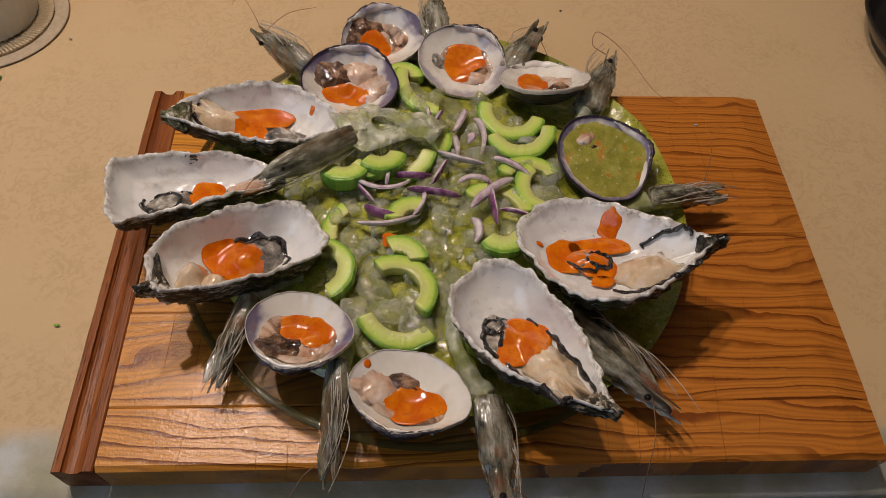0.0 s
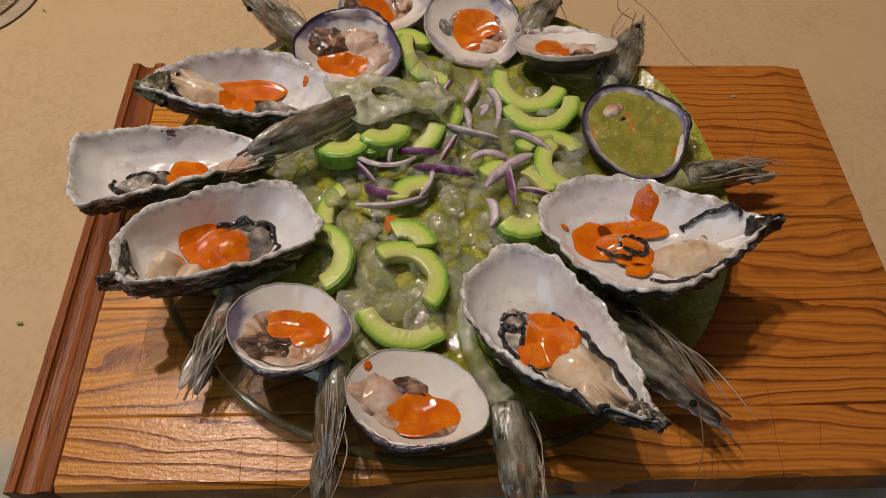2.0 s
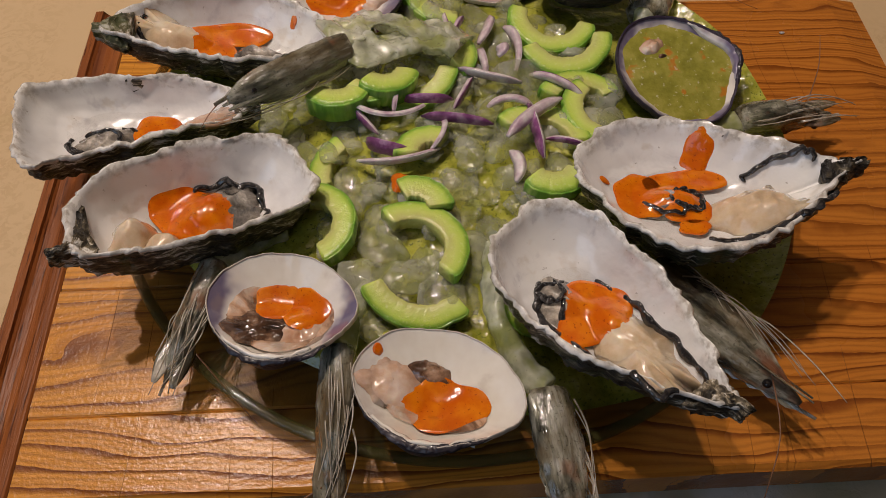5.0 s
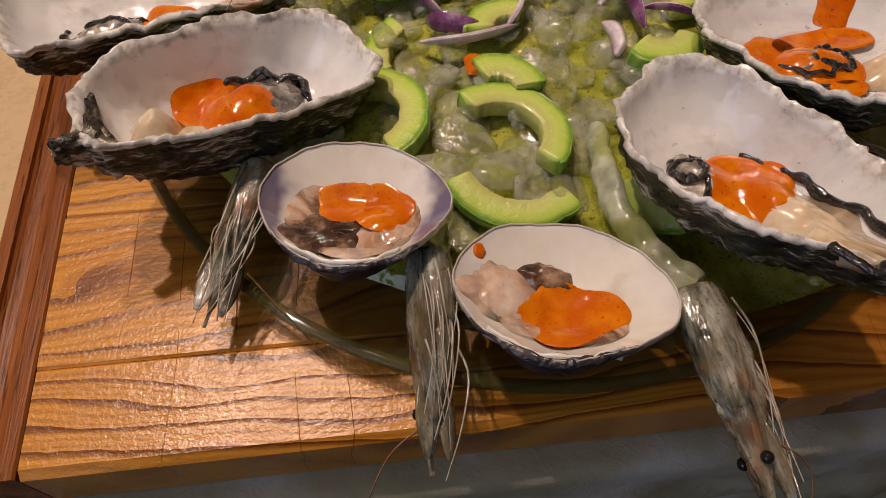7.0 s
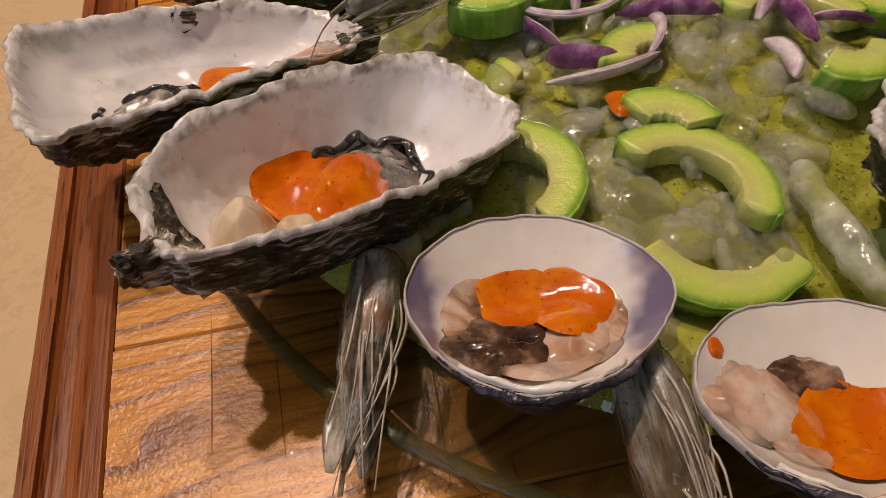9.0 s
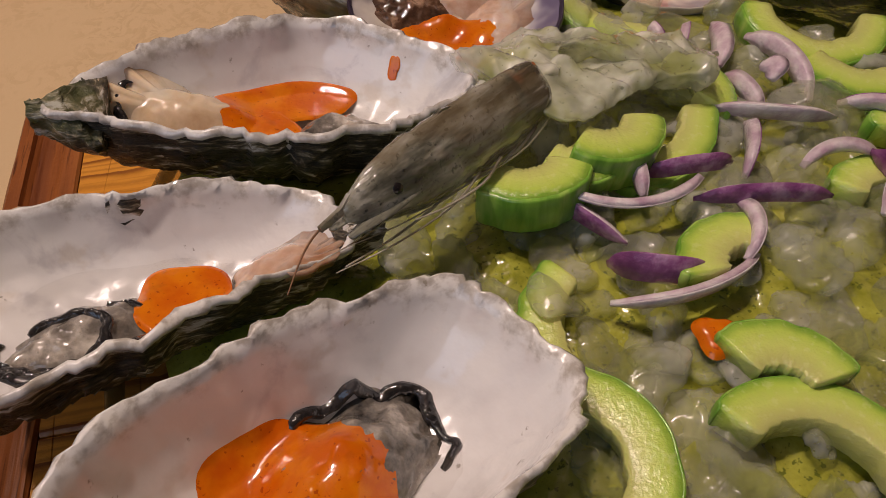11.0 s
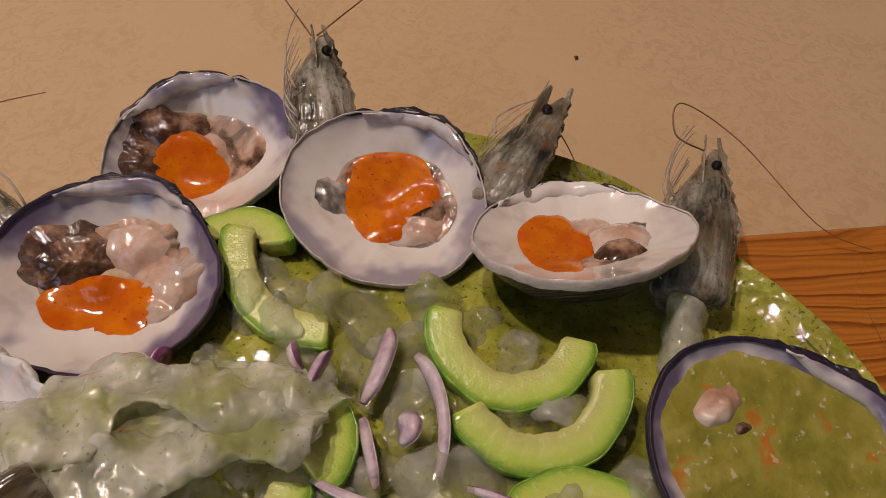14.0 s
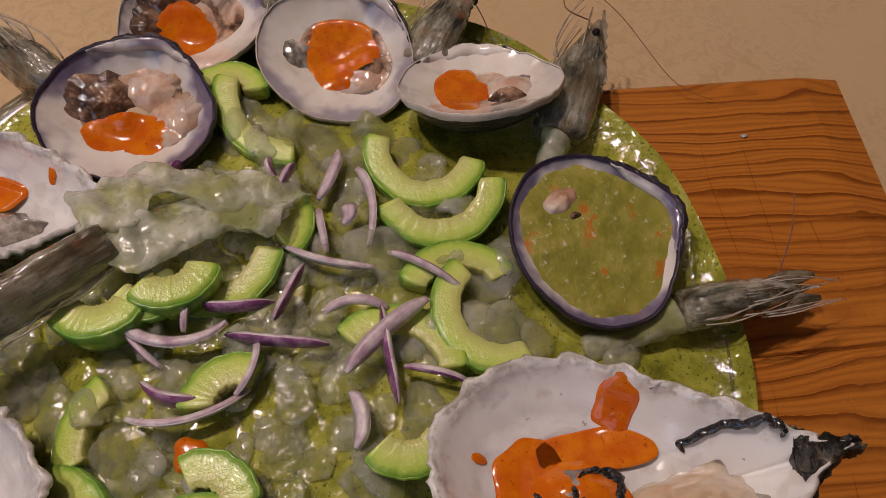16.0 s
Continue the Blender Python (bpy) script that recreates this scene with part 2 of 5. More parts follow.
def shrimp_shell_material():
    """Glassy raw shell: grey-green, streaked along the body, with pale edges and brown and orange blushes."""
    k = Nodes("raw_shrimp_shell")
    p = k.mapped(shift=(2, 3, 5))
    tone = k.noise(k.mapped((38, 120, 120), shift=(2, 3, 5)), 1.0, 4, 0.6)
    colour = k.ramp(tone, [(0.36, (0.030, 0.030, 0.024)), (0.45, (0.13, 0.13, 0.10)), (0.53, (0.31, 0.30, 0.23)), (0.63, (0.64, 0.63, 0.54))])
    specks = k.noise(p, 800, 2)
    colour = k.mix(k.fade(specks, 0.58, 0.70, 0.0, 0.6), colour, (0.035, 0.04, 0.035))
    colour = k.mix(k.math("MULTIPLY", k.fade(k.noise(p, 45, 3), 0.45, 0.6), 0.5), colour, (0.20, 0.135, 0.06))
    colour = k.mix(k.fade(k.noise(p, 60, 2), 0.60, 0.72, 0.0, 0.4), colour, (0.48, 0.17, 0.08))
    k.bump(k.noise(k.mapped((45, 190, 190), shift=(2, 3, 5)), 1.0, 3, 0.5), 0.8, 0.0024)
    vein = k.noise(k.mapped((22, 260, 260), shift=(5, 2, 3)), 1.0, 3, 0.6)
    colour = k.mix(k.fade(vein, 0.56, 0.68, 0.0, 0.5), colour, (0.035, 0.030, 0.020))
    colour = k.mix(k.fade(vein, 0.41, 0.32, 0.0, 0.35), colour, (0.56, 0.54, 0.45))
    k.bump(k.noise(p, 380, 2), 0.3, 0.0007)
    return k.done(colour, 0.16, sss=0.25, radius=(0.003, 0.003, 0.002), coat=1.0, transmission=0.15, alpha=k.fade(tone, 0.3, 0.7, 0.95, 0.74))


def oyster_outer_material():
    k = Nodes("rough_oyster_shell")
    p = k.mapped(shift=(2, 3, 5))
    layers = k.noise(k.mapped((130, 130, 620), shift=(2, 3, 5)), 1.0, 5, 0.66)
    layers = k.math("ADD", k.math("MULTIPLY", layers, 0.62), k.math("MULTIPLY", k.noise(k.mapped((45, 45, 130), shift=(2, 3, 5)), 1.0, 4), 0.38))
    colour = k.ramp(layers, [(0.42, (0.008, 0.007, 0.006)), (0.49, (0.030, 0.024, 0.016)), (0.53, (0.10, 0.08, 0.048)), (0.565, (0.30, 0.25, 0.17)), (0.61, (0.74, 0.71, 0.65))])
    colour = k.mix(k.fade(k.noise(p, 28, 3), 0.56, 0.68, 0.0, 0.5), colour, (0.10, 0.12, 0.035))
    k.bump(layers, 1.0, 0.0022)
    k.bump(k.noise(p, 1300, 3), 0.4, 0.0004)
    return k.done(colour, k.fade(layers, 0.3, 0.7, 0.22, 0.6), coat=0.2)


def oyster_inner_material():
    k = Nodes("oyster_nacre")
    p = k.mapped(shift=(2, 3, 5))
    cloud = k.noise(p, 30, 4)
    colour = k.ramp(cloud, [(0.3, (0.64, 0.62, 0.61)), (0.5, (0.77, 0.76, 0.75)), (0.7, (0.83, 0.82, 0.79))])
    grey = k.fade(k.noise(p, 55, 5, 0.6, 0.6), 0.54, 0.70, 0.0, 0.45)
    colour = k.mix(grey, colour, (0.42, 0.40, 0.43))
    tan = k.fade(k.noise(p, 80, 4), 0.58, 0.70, 0.0, 0.3)
    colour = k.mix(tan, colour, (0.52, 0.42, 0.30))
    dirt = k.fade(k.noise(p, 260, 4), 0.69, 0.74, 0.0, 0.6)
    colour = k.mix(dirt, colour, (0.16, 0.13, 0.09))
    # tan chalky growth layers along the edge of the shell
    z = k.axis(k.coord.outputs["Object"], 2)
    chalk = k.fade(k.math("ADD", z, k.math("MULTIPLY", k.math("SUBTRACT", k.noise(p, 150, 5, 0.65), 0.5), 0.024)), -0.0075, 0.0020, 0.0, 0.7)
    colour = k.mix(chalk, colour, k.mix(k.fade(k.noise(p, 210, 4), 0.42, 0.6), (0.27, 0.22, 0.155), (0.78, 0.75, 0.69)))
    k.bump(cloud, 0.3, 0.003)
    k.bump(k.noise(p, 200, 3, 0.45), 0.3, 0.0009)
    return k.done(colour, 0.2, coat=1.0, sss=0.08, radius=(0.002, 0.002, 0.002))


def clam_outer_material(name, dark, mid, pale):
    k = Nodes(name)
    p = k.mapped(shift=(2, 3, 5))
    rings = k.wave(p, 260, 3, 3, 1.0, kind="RINGS")
    colour = k.ramp(k.noise(p, 60, 5), [(0.3, dark), (0.55, mid), (0.75, pale)])
    colour = k.mix(k.math("MULTIPLY", rings, 0.35), colour, dark)
    k.bump(rings, 0.5, 0.0006)
    return k.done(colour, 0.35, coat=0.25)


def clam_inner_material(name, purple, ends=False):
    k = Nodes(name)
    p = k.mapped(shift=(2, 3, 5))
    cloud = k.noise(p, 40, 4)
    colour = k.ramp(cloud, [(0.3, (0.70, 0.64, 0.54)), (0.55, (0.80, 0.76, 0.68)), (0.7, (0.85, 0.82, 0.77))])
    # violet towards the lip, in patches
    ln = k.node("ShaderNodeVectorMath", operation="LENGTH")
    k.link(k.mapped((1.32, 0.36, 1)) if ends else k.coord.outputs["Object"], ln.inputs[0])
    r = k.math("ADD", ln.outputs["Value"], k.math("MULTIPLY", k.math("SUBTRACT", k.noise(p, 38, 3), 0.5), 0.030))
    patch = k.fade(r, 0.0275, 0.0345, 0.0, purple)
    colour = k.mix(patch, colour, (0.035, 0.016, 0.075))
    veil = k.fade(r, 0.022, 0.033, 0.0, 0.10 + purple * 0.16)
    colour = k.mix(veil, colour, (0.42, 0.38, 0.55))
    stain = k.fade(k.noise(p, 60, 5), 0.54, 0.70, 0.0, 0.3)
    colour = k.mix(stain, colour, (0.36, 0.26, 0.20))
    k.bump(k.noise(p, 120, 2), 0.2, 0.0008)
    return k.done(colour, 0.18, coat=1.0, sss=0.08, radius=(0.002, 0.002, 0.002))


def hot_sauce_material():
    k = Nodes("orange_hot_sauce")
    p = k.mapped(shift=(2, 3, 5))
    colour = k.mix(k.fade(k.noise(p, 110, 4), 0.35, 0.68), (0.58, 0.108, 0.0015), (0.70, 0.19, 0.003))
    specks = k.noise(p, 700, 2)
    colour = k.mix(k.fade(specks, 0.64, 0.70, 0.0, 0.7), colour, (0.30, 0.03, 0.002))
    k.bump(k.noise(p, 110, 2, 0.4), 0.4, 0.0016)
    k.bump(k.noise(p, 420, 2), 0.2, 0.0006)
    thin = k.fade(k.noise(p, 150, 3), 0.60, 0.72, 1.0, 0.86)
    return k.done(colour, 0.12, coat=0.6, sss=0.05, radius=(0.003, 0.001, 0.0003), alpha=thin)


def cucumber_flesh_material():
    k = Nodes("cucumber_flesh")
    p = k.mapped(shift=(2, 3, 5))
    at = k.node("ShaderNodeAttribute", attribute_name="across")
    v = k.math("ADD", at.outputs["Fac"], k.math("MULTIPLY", k.math("SUBTRACT", k.noise(p, 160, 4), 0.5), 0.22))
    colour = k.ramp(v, [(0.10, (0.52, 0.53, 0.17)), (0.45, (0.58, 0.66, 0.16)), (0.76, (0.48, 0.62, 0.10)), (0.95, (0.24, 0.42, 0.05))])
    colour = k.mix(k.fade(k.noise(p, 420, 3), 0.55, 0.7, 0.0, 0.3), colour, (0.70, 0.74, 0.34))
    k.bump(k.noise(p, 520, 3), 0.4, 0.0006)
    k.bump(k.noise(p, 1500, 2), 0.45, 0.0003)
    return k.done(colour, 0.22, sss=0.25, radius=(0.002, 0.003, 0.001), coat=0.6)


def cucumber_skin_material():
    k = Nodes("cucumber_skin")
    p = k.mapped((1, 1, 1), shift=(2, 3, 5))
    colour = k.ramp(k.noise(k.mapped((160, 160, 30), shift=(2, 3, 5)), 1.0, 4), [(0.3, (0.08, 0.23, 0.022)), (0.52, (0.20, 0.41, 0.05)), (0.72, (0.42, 0.58, 0.13))])
    k.bump(k.noise(p, 300, 3), 0.25, 0.0006)
    return k.done(colour, 0.2, coat=0.4, sss=0.1, radius=(0.001, 0.002, 0.001))


def onion_material(name, a, b, c):
    k = Nodes(name)
    p = k.mapped(shift=(2, 3, 5))
    colour = k.ramp(k.noise(p, 130, 4), [(0.3, a), (0.52, b), (0.7, c)])
    k.bump(k.noise(p, 700, 4), 0.6, 0.0007)
    return k.done(colour, 0.22, sss=0.2, radius=(0.003, 0.002, 0.003), coat=0.4)


def plain_material(name, a, b, scale, rough, bump=0.0, coat=0.0, **more):
    k = Nodes(name)
    p = k.mapped()
    n = k.noise(p, scale, 4)
    if bump:
        k.bump(k.noise(p, scale * 3, 4), 0.3, bump)
    return k.done(k.mix(n, a, b), rough, coat=coat, **more)


RIM = Nodes("rim_glass").done((0.09, 0.085, 0.025), 0.07, coat=0.35, ior=1.45, alpha=0.48, spec=0.4)
CLOTH, PINE, MAHOGANY, GLASS, GREEN = cloth_material(), pine_material(), mahogany_material(), glass_material(), green_sauce_material()


def filling_material():
    k = Nodes("green_clam_filling")
    p = k.mapped()
    colour = k.ramp(k.noise(p, 110, 5), [(0.32, (0.20, 0.19, 0.026)), (0.50, (0.28, 0.265, 0.04)), (0.68, (0.38, 0.34, 0.08))])
    colour = k.mix(k.fade(k.noise(p, 95, 2), 0.57, 0.66, 0.0, 0.75), colour, (0.50, 0.14, 0.012))
    colour = k.mix(k.fade(k.noise(p, 300, 3), 0.62, 0.70, 0.0, 0.6), colour, (0.62, 0.58, 0.38))
    k.bump(k.noise(p, 300, 4), 0.5, 0.0014)
    return k.done(colour, 0.10, coat=1.0, sss=0.1, radius=(0.003, 0.003, 0.001))


FILLING = filling_material()
RAW, SHELL = shrimp_flesh_material("raw_shrimp_flesh", 1.15, 0.26, 0.58, 0.85), shrimp_shell_material()
OPEN_RAW = shrimp_flesh_material("opened_shrimp_flesh", 1.6, 0.6, 0.88, 0.8)
LIMB = flesh_material("shrimp_limb", (0.26, 0.20, 0.14), (0.46, 0.40, 0.32), (0.66, 0.60, 0.51), 120, 0.25, 0.2, alpha=0.85)
FEELER = flesh_material("shrimp_feeler", (0.16, 0.07, 0.035), (0.24, 0.11, 0.05), (0.32, 0.17, 0.09), 90, 0.35, 0.0)
EYE = plain_material("shrimp_eye", (0.006, 0.006, 0.008), (0.015, 0.012, 0.012), 200, 0.08, coat=0.5)
ROUGH, NACRE = oyster_outer_material(), oyster_inner_material()
BEIGE = flesh_material("oyster_body", (0.44, 0.30, 0.17), (0.64, 0.49, 0.33), (0.76, 0.66, 0.52), 60, 0.12, 0.3, 0.0006)
SILVER = flesh_material("oyster_gill", (0.02, 0.019, 0.018), (0.22, 0.195, 0.165), (0.66, 0.60, 0.52), 100, 0.12, 0.1, 0.0016, specks=0.35)
BLACK = flesh_material("oyster_mantle", (0.006, 0.006, 0.007), (0.016, 0.015, 0.016), (0.05, 0.048, 0.05), 160, 0.14, 0.05, 0.0012)
PINK = flesh_material("clam_body", (0.44, 0.23, 0.13), (0.66, 0.44, 0.32), (0.80, 0.67, 0.57), 70, 0.12, 0.3, 0.0005, alpha=0.9)
VEIL = clam_mantle_material()
BROWN = flesh_material("clam_gut", (0.020, 0.010, 0.006), (0.10, 0.050, 0.028), (0.50, 0.31, 0.20), 95, 0.12, 0.1, 0.0014, specks=0.35)
DARK_CLAM = clam_outer_material("black_clam_shell", (0.010, 0.009, 0.014), (0.03, 0.026, 0.036), (0.13, 0.11, 0.12))
GREY_CLAM = clam_outer_material("grey_clam_shell", (0.06, 0.045, 0.035), (0.19, 0.155, 0.125), (0.40, 0.36, 0.32))
# more violet than ivory, to colour in the purple shadow under a hinge
HALF = clam_inner_material("violet_shade_lining", 0.6)
VIOLET, IVORY = clam_inner_material("violet_clam_lining", 0.95), clam_inner_material("ivory_clam_lining", 0.12)
TIPPED = clam_inner_material("violet_ended_lining", 0.95, True)
LIP = plain_material("violet_lip", (0.008, 0.006, 0.012), (0.055, 0.038, 0.07), 330, 0.4, 0.0006, 0.0)
PALE_LIP = plain_material("ivory_lip", (0.34, 0.28, 0.22), (0.76, 0.71, 0.64), 330, 0.25, 0.0006, 0.3)
HOT = hot_sauce_material()
LIQUOR = Nodes("oyster_liquor").done((0.40, 0.32, 0.22), 0.04, coat=1.0, ior=1.34, alpha=0.07)
CUKE, PEEL = cucumber_flesh_material(), cucumber_skin_material()
ONION = onion_material("onion_flesh", (0.44, 0.29, 0.36), (0.66, 0.55, 0.57), (0.80, 0.75, 0.72))
PURPLE = onion_material("onion_skin", (0.12, 0.028, 0.10), (0.25, 0.075, 0.21), (0.50, 0.28, 0.43))
PLASTER = plain_material("wall_paint", (0.17, 0.14, 0.11), (0.21, 0.17, 0.13), 3, 0.8, 0.002)
FLOOR = plain_material("floor_boards", (0.11, 0.065, 0.04), (0.16, 0.10, 0.06), 4, 0.5, 0.001)


# ---- building blocks ----
def part(name, bm, material, parent=None, label="", smooth=True):
    me = bpy.data.meshes.new(name)
    bmesh.ops.recalc_face_normals(bm, faces=bm.faces[:])
    for f in bm.faces:
        f.smooth = smooth
    bm.to_mesh(me)
    bm.free()
    me.materials.append(material)
    ob = new(name, me)
    if parent is not None:
        ob.parent = parent
    return tagged(ob, label)


def thing(name, m, label, category, group=""):
    ob = new(name)
    ob.empty_display_size = 0.01
    ob.matrix_world = m
    return tagged(ob, label, category, group)


def loft(bm, rings, cap=(True, True), closed=True):
    """Faces between rings of points; a cap closes an end with a fan."""
    vs = [[bm.verts.new(p) for p in r] for r in rings]
    n = len(vs[0])
    for a, b in zip(vs, vs[1:]):
        for i in range(n if closed else n - 1):
            j = (i + 1) % n
            bm.faces.new((a[i], a[j], b[j], b[i]))
    for r, want in ((vs[0], cap[0]), (vs[-1], cap[1])):
        if want:
            c = bm.verts.new(sum((v.co for v in r), Vector()) / n)
            for i in range(n):
                bm.faces.new((r[i], r[(i + 1) % n], c))
    return vs


def tube(bm, pts, radii, n=8, flat=1.0):
    pts = [Vector(p) for p in pts]
    side, rings = None, []
    for i, p in enumerate(pts):
        d = (pts[min(i + 1, len(pts) - 1)] - pts[max(i - 1, 0)]).normalized()
        if side is None:
            side = d.orthogonal().normalized() if abs(d.z) > 0.9 else d.cross(Vector((0, 0, 1))).normalized()
        side = (side - d * side.dot(d)).normalized()
        up = side.cross(d)
        r = radii[i] if isinstance(radii, (list, tuple)) else radii
        rings.append([p + side * (r * math.cos(a)) + up * (r * flat * math.sin(a)) for a in (math.tau * k / n for k in range(n))])
    loft(bm, rings)


def spline(ctrl, n, closed=False):
    """Catmull-Rom through the control points."""
    c = [Vector(p) for p in ctrl]
    m = len(c)
    out = []
    spans = m if closed else m - 1
    for k in range(n):
        u = k / (n if closed else n - 1) * spans
        i = min(int(u), spans - 1)
        f = u - i
        g = (lambda q: c[q % m]) if closed else (lambda q: c[max(0, min(m - 1, q))])
        a, b, d, e = g(i - 1), g(i), g(i + 1), g(i + 2)
        out.append(0.5 * (2 * b + (d - a) * f + (2 * a - 5 * b + 4 * d - e) * f ** 2 + (3 * b - a - 3 * d + e) * f ** 3))
    return out


def nz(x, y, z=0.0):
    return noise.noise(Vector((x, y, z)))


def wobble(bm, amount, scale, seed):
    for v in bm.verts:
        v.co += noise.noise_vector(v.co * scale + Vector((seed * 3.7, seed, seed * 1.3))) * amount


def basis(origin, u, roll=0.0):
    """A frame at origin with x along u, y level, turned about x by roll degrees."""
    u = Vector(u).normalized()
    v = Vector((0, 0, 1)).cross(u).normalized()
    w = u.cross(v)
    m = Matrix((u, v, w)).transposed().to_4x4()
    return Matrix.Translation(origin) @ m @ Matrix.Rotation(radians(roll), 4, "X")


# ---- the room that closes the place ----
def slab(name, lo, hi, material, parent=None, bevel=0.0, label="", kind=""):
    bm = bmesh.new()
    bmesh.ops.create_cube(bm, size=1.0)
    for v in bm.verts:
        v.co = Vector([l + (c + 0.5) * (h - l) for l, h, c in zip(lo, hi, v.co)])
    if bevel:
        bmesh.ops.bevel(bm, geom=bm.edges[:], offset=bevel, segments=2, affect="EDGES")
    ob = part(name, bm, material, parent, label, smooth=False)
    return tagged(ob, kind=kind) if kind else ob


R = 1.9
slab("floor", (-R, -R, -0.80), (R, R, -0.75), FLOOR, kind="structure", label="brown wooden floor under the table")
slab("ceiling", (-R, -R, 1.70), (R, R, 1.80), PLASTER, kind="structure", label="plain cream ceiling")
slab("wall_north", (-R, R, -0.75), (R, R + 0.1, 1.70), PLASTER, kind="structure", label="plain cream wall")
slab("wall_south", (-R, -R - 0.1, -0.75), (R, -R, 1.70), PLASTER, kind="structure", label="plain cream wall")
slab("wall_west", (-R - 0.1, -R, -0.75), (-R, R, 1.70), PLASTER, kind="structure", label="plain cream wall")
slab("wall_east", (R, -R, -0.75), (R + 0.1, R, 1.70), PLASTER, kind="structure", label="plain cream wall")

EDGE = -0.006   # the table's front edge


def build_table():
    t = thing("table", pose(0, 0.55, -0.75), "wooden dining table under a beige tablecloth", "table")
    slab("tabletop", (-0.80, EDGE - 0.55 + 0.006, 0.715), (0.80, 0.60, 0.747), FLOOR, t)
    for x in (-0.74, 0.74):
        for y in (-0.48, 0.52):
            slab("leg", (x - 0.03, y - 0.03, 0.0), (x + 0.03, y + 0.03, 0.7149), FLOOR, t)


def build_cloth():
    """A sheet that lies on the table and falls over its front edge in soft folds."""
    bm = bmesh.new()
    rows = []
    nx = 260
    steps = [1.15, 0.9, 0.7, 0.6] + [0.56 - 0.56 * k / 70 for k in range(71)]
    for s in steps:
        rows.append(("top", s))
    for k in range(1, 7):
        rows.append(("bend", k / 6))
    for k in range(1, 51):
        rows.append(("drop", k / 50))
    rings = []
    for kind, s in rows:
        r = []
        for i in range(nx + 1):
            x = -0.82 + 1.64 * i / nx
            lift = 0.0006 * nz(x * 22, s * 22) if kind == "top" else 0.0
            if kind == "top":
                y, z = EDGE + s, -0.0012 + lift
                # a crease beside the front corner of the board
                z += 0.0035 * math.exp(-((x + 0.29) / 0.035) ** 2) * math.exp(-(s / 0.02) ** 2)
            elif kind == "bend":
                y, z = EDGE - 0.008 * math.sin(s * math.pi / 2), -0.0012 - 0.008 * (1 - math.cos(s * math.pi / 2))
            else:
                fold = 0.010 * s * math.sin(x * 34 + 1.5 * math.sin(x * 9)) + (0.010 * nz(x * 26, s * 14, 4) + 0.004 * nz(x * 70, s * 40, 2)) * min(1, s * 8)
                y, z = EDGE - 0.008 - 0.03 * s + fold, -0.0092 - 0.30 * s
            r.append(Vector((x, y, z)))
        rings.append(r)
    loft(bm, rings, cap=(False, False), closed=False)
    ob = part("tablecloth", bm, CLOTH)
    tagged(ob, "beige damask tablecloth with woven scrolls and a pale border darkened for shade", "tablecloth")


build_table()
build_cloth()


# ---- the board ----
BOARD = (-0.25, 0.25, 0.0, 0.307, 0.030)


def build_board():
    x0, x1, y0, y1, top = BOARD
    b = thing("cutting_board", pose(0, 0, 0), "oiled pine cutting board with a dark grooved end strip", "cutting board")
    seams = [y0, 0.038, 0.103, 0.164, 0.224, y1]
    tilt = [0.0, 0.0004, -0.0002, 0.0003, 0.0]
    for i, (a, c) in enumerate(zip(seams, seams[1:])):
        bm = bmesh.new()
        rings = []
        n = 24
        for k in range(n + 1):
            x = -0.2248 + (x1 + 0.2248) * k / n
            up = top + tilt[i]
            cut = 0.0035 if k == n else 0.0
            e = 0.0007
            lo = 0.0
            fa, fb = (0.0022 if i == 0 else 0.0002), (0.0018 if i == 4 else 0.0002)
            wear = 0.0005 * nz(x * 60, i * 7.0)
            rings.append([Vector((x, a, lo)), Vector((x, c, lo)), Vector((x, c, up - e - fb - cut)),
                          Vector((x, c - e - fb - abs(wear) * (i == 4), up - cut)), Vector((x, a + e + fa + abs(wear) * (i == 0), up - cut)), Vector((x, a, up - e - fa - cut))])
        loft(bm, rings)
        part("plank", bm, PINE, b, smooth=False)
    # end strip with a round-bottomed groove along it
    bm = bmesh.new()
    prof = [(-0.250, 0.002), (-0.2485, 0.0), (-0.2254, 0.0), (-0.2254, top - 0.0006), (-0.2262, top + 0.0004)]
    for k in range(9):
        a = math.pi * k / 8
        prof.append((-0.2375 + 0.0062 * math.cos(a), top + 0.0002 - 0.0042 * math.sin(a) ** 0.8))
    prof += [(-0.2482, top), (-0.2498, top - 0.002)]
    rings = []
    for k in range(33):
        y = y0 + (y1 - y0) * k / 32
        rings.append([Vector((x + 0.0004 * nz(y * 40, j), y, z)) for j, (x, z) in enumerate(prof)])
    loft(bm, rings)
    part("end_strip", bm, MAHOGANY, b, "red-brown hardwood strip with a juice groove", smooth=False)


build_board()

# ---- the glass plate and the green sauce ----
PX, PY, PR = -0.0273, 0.1816, 0.1746


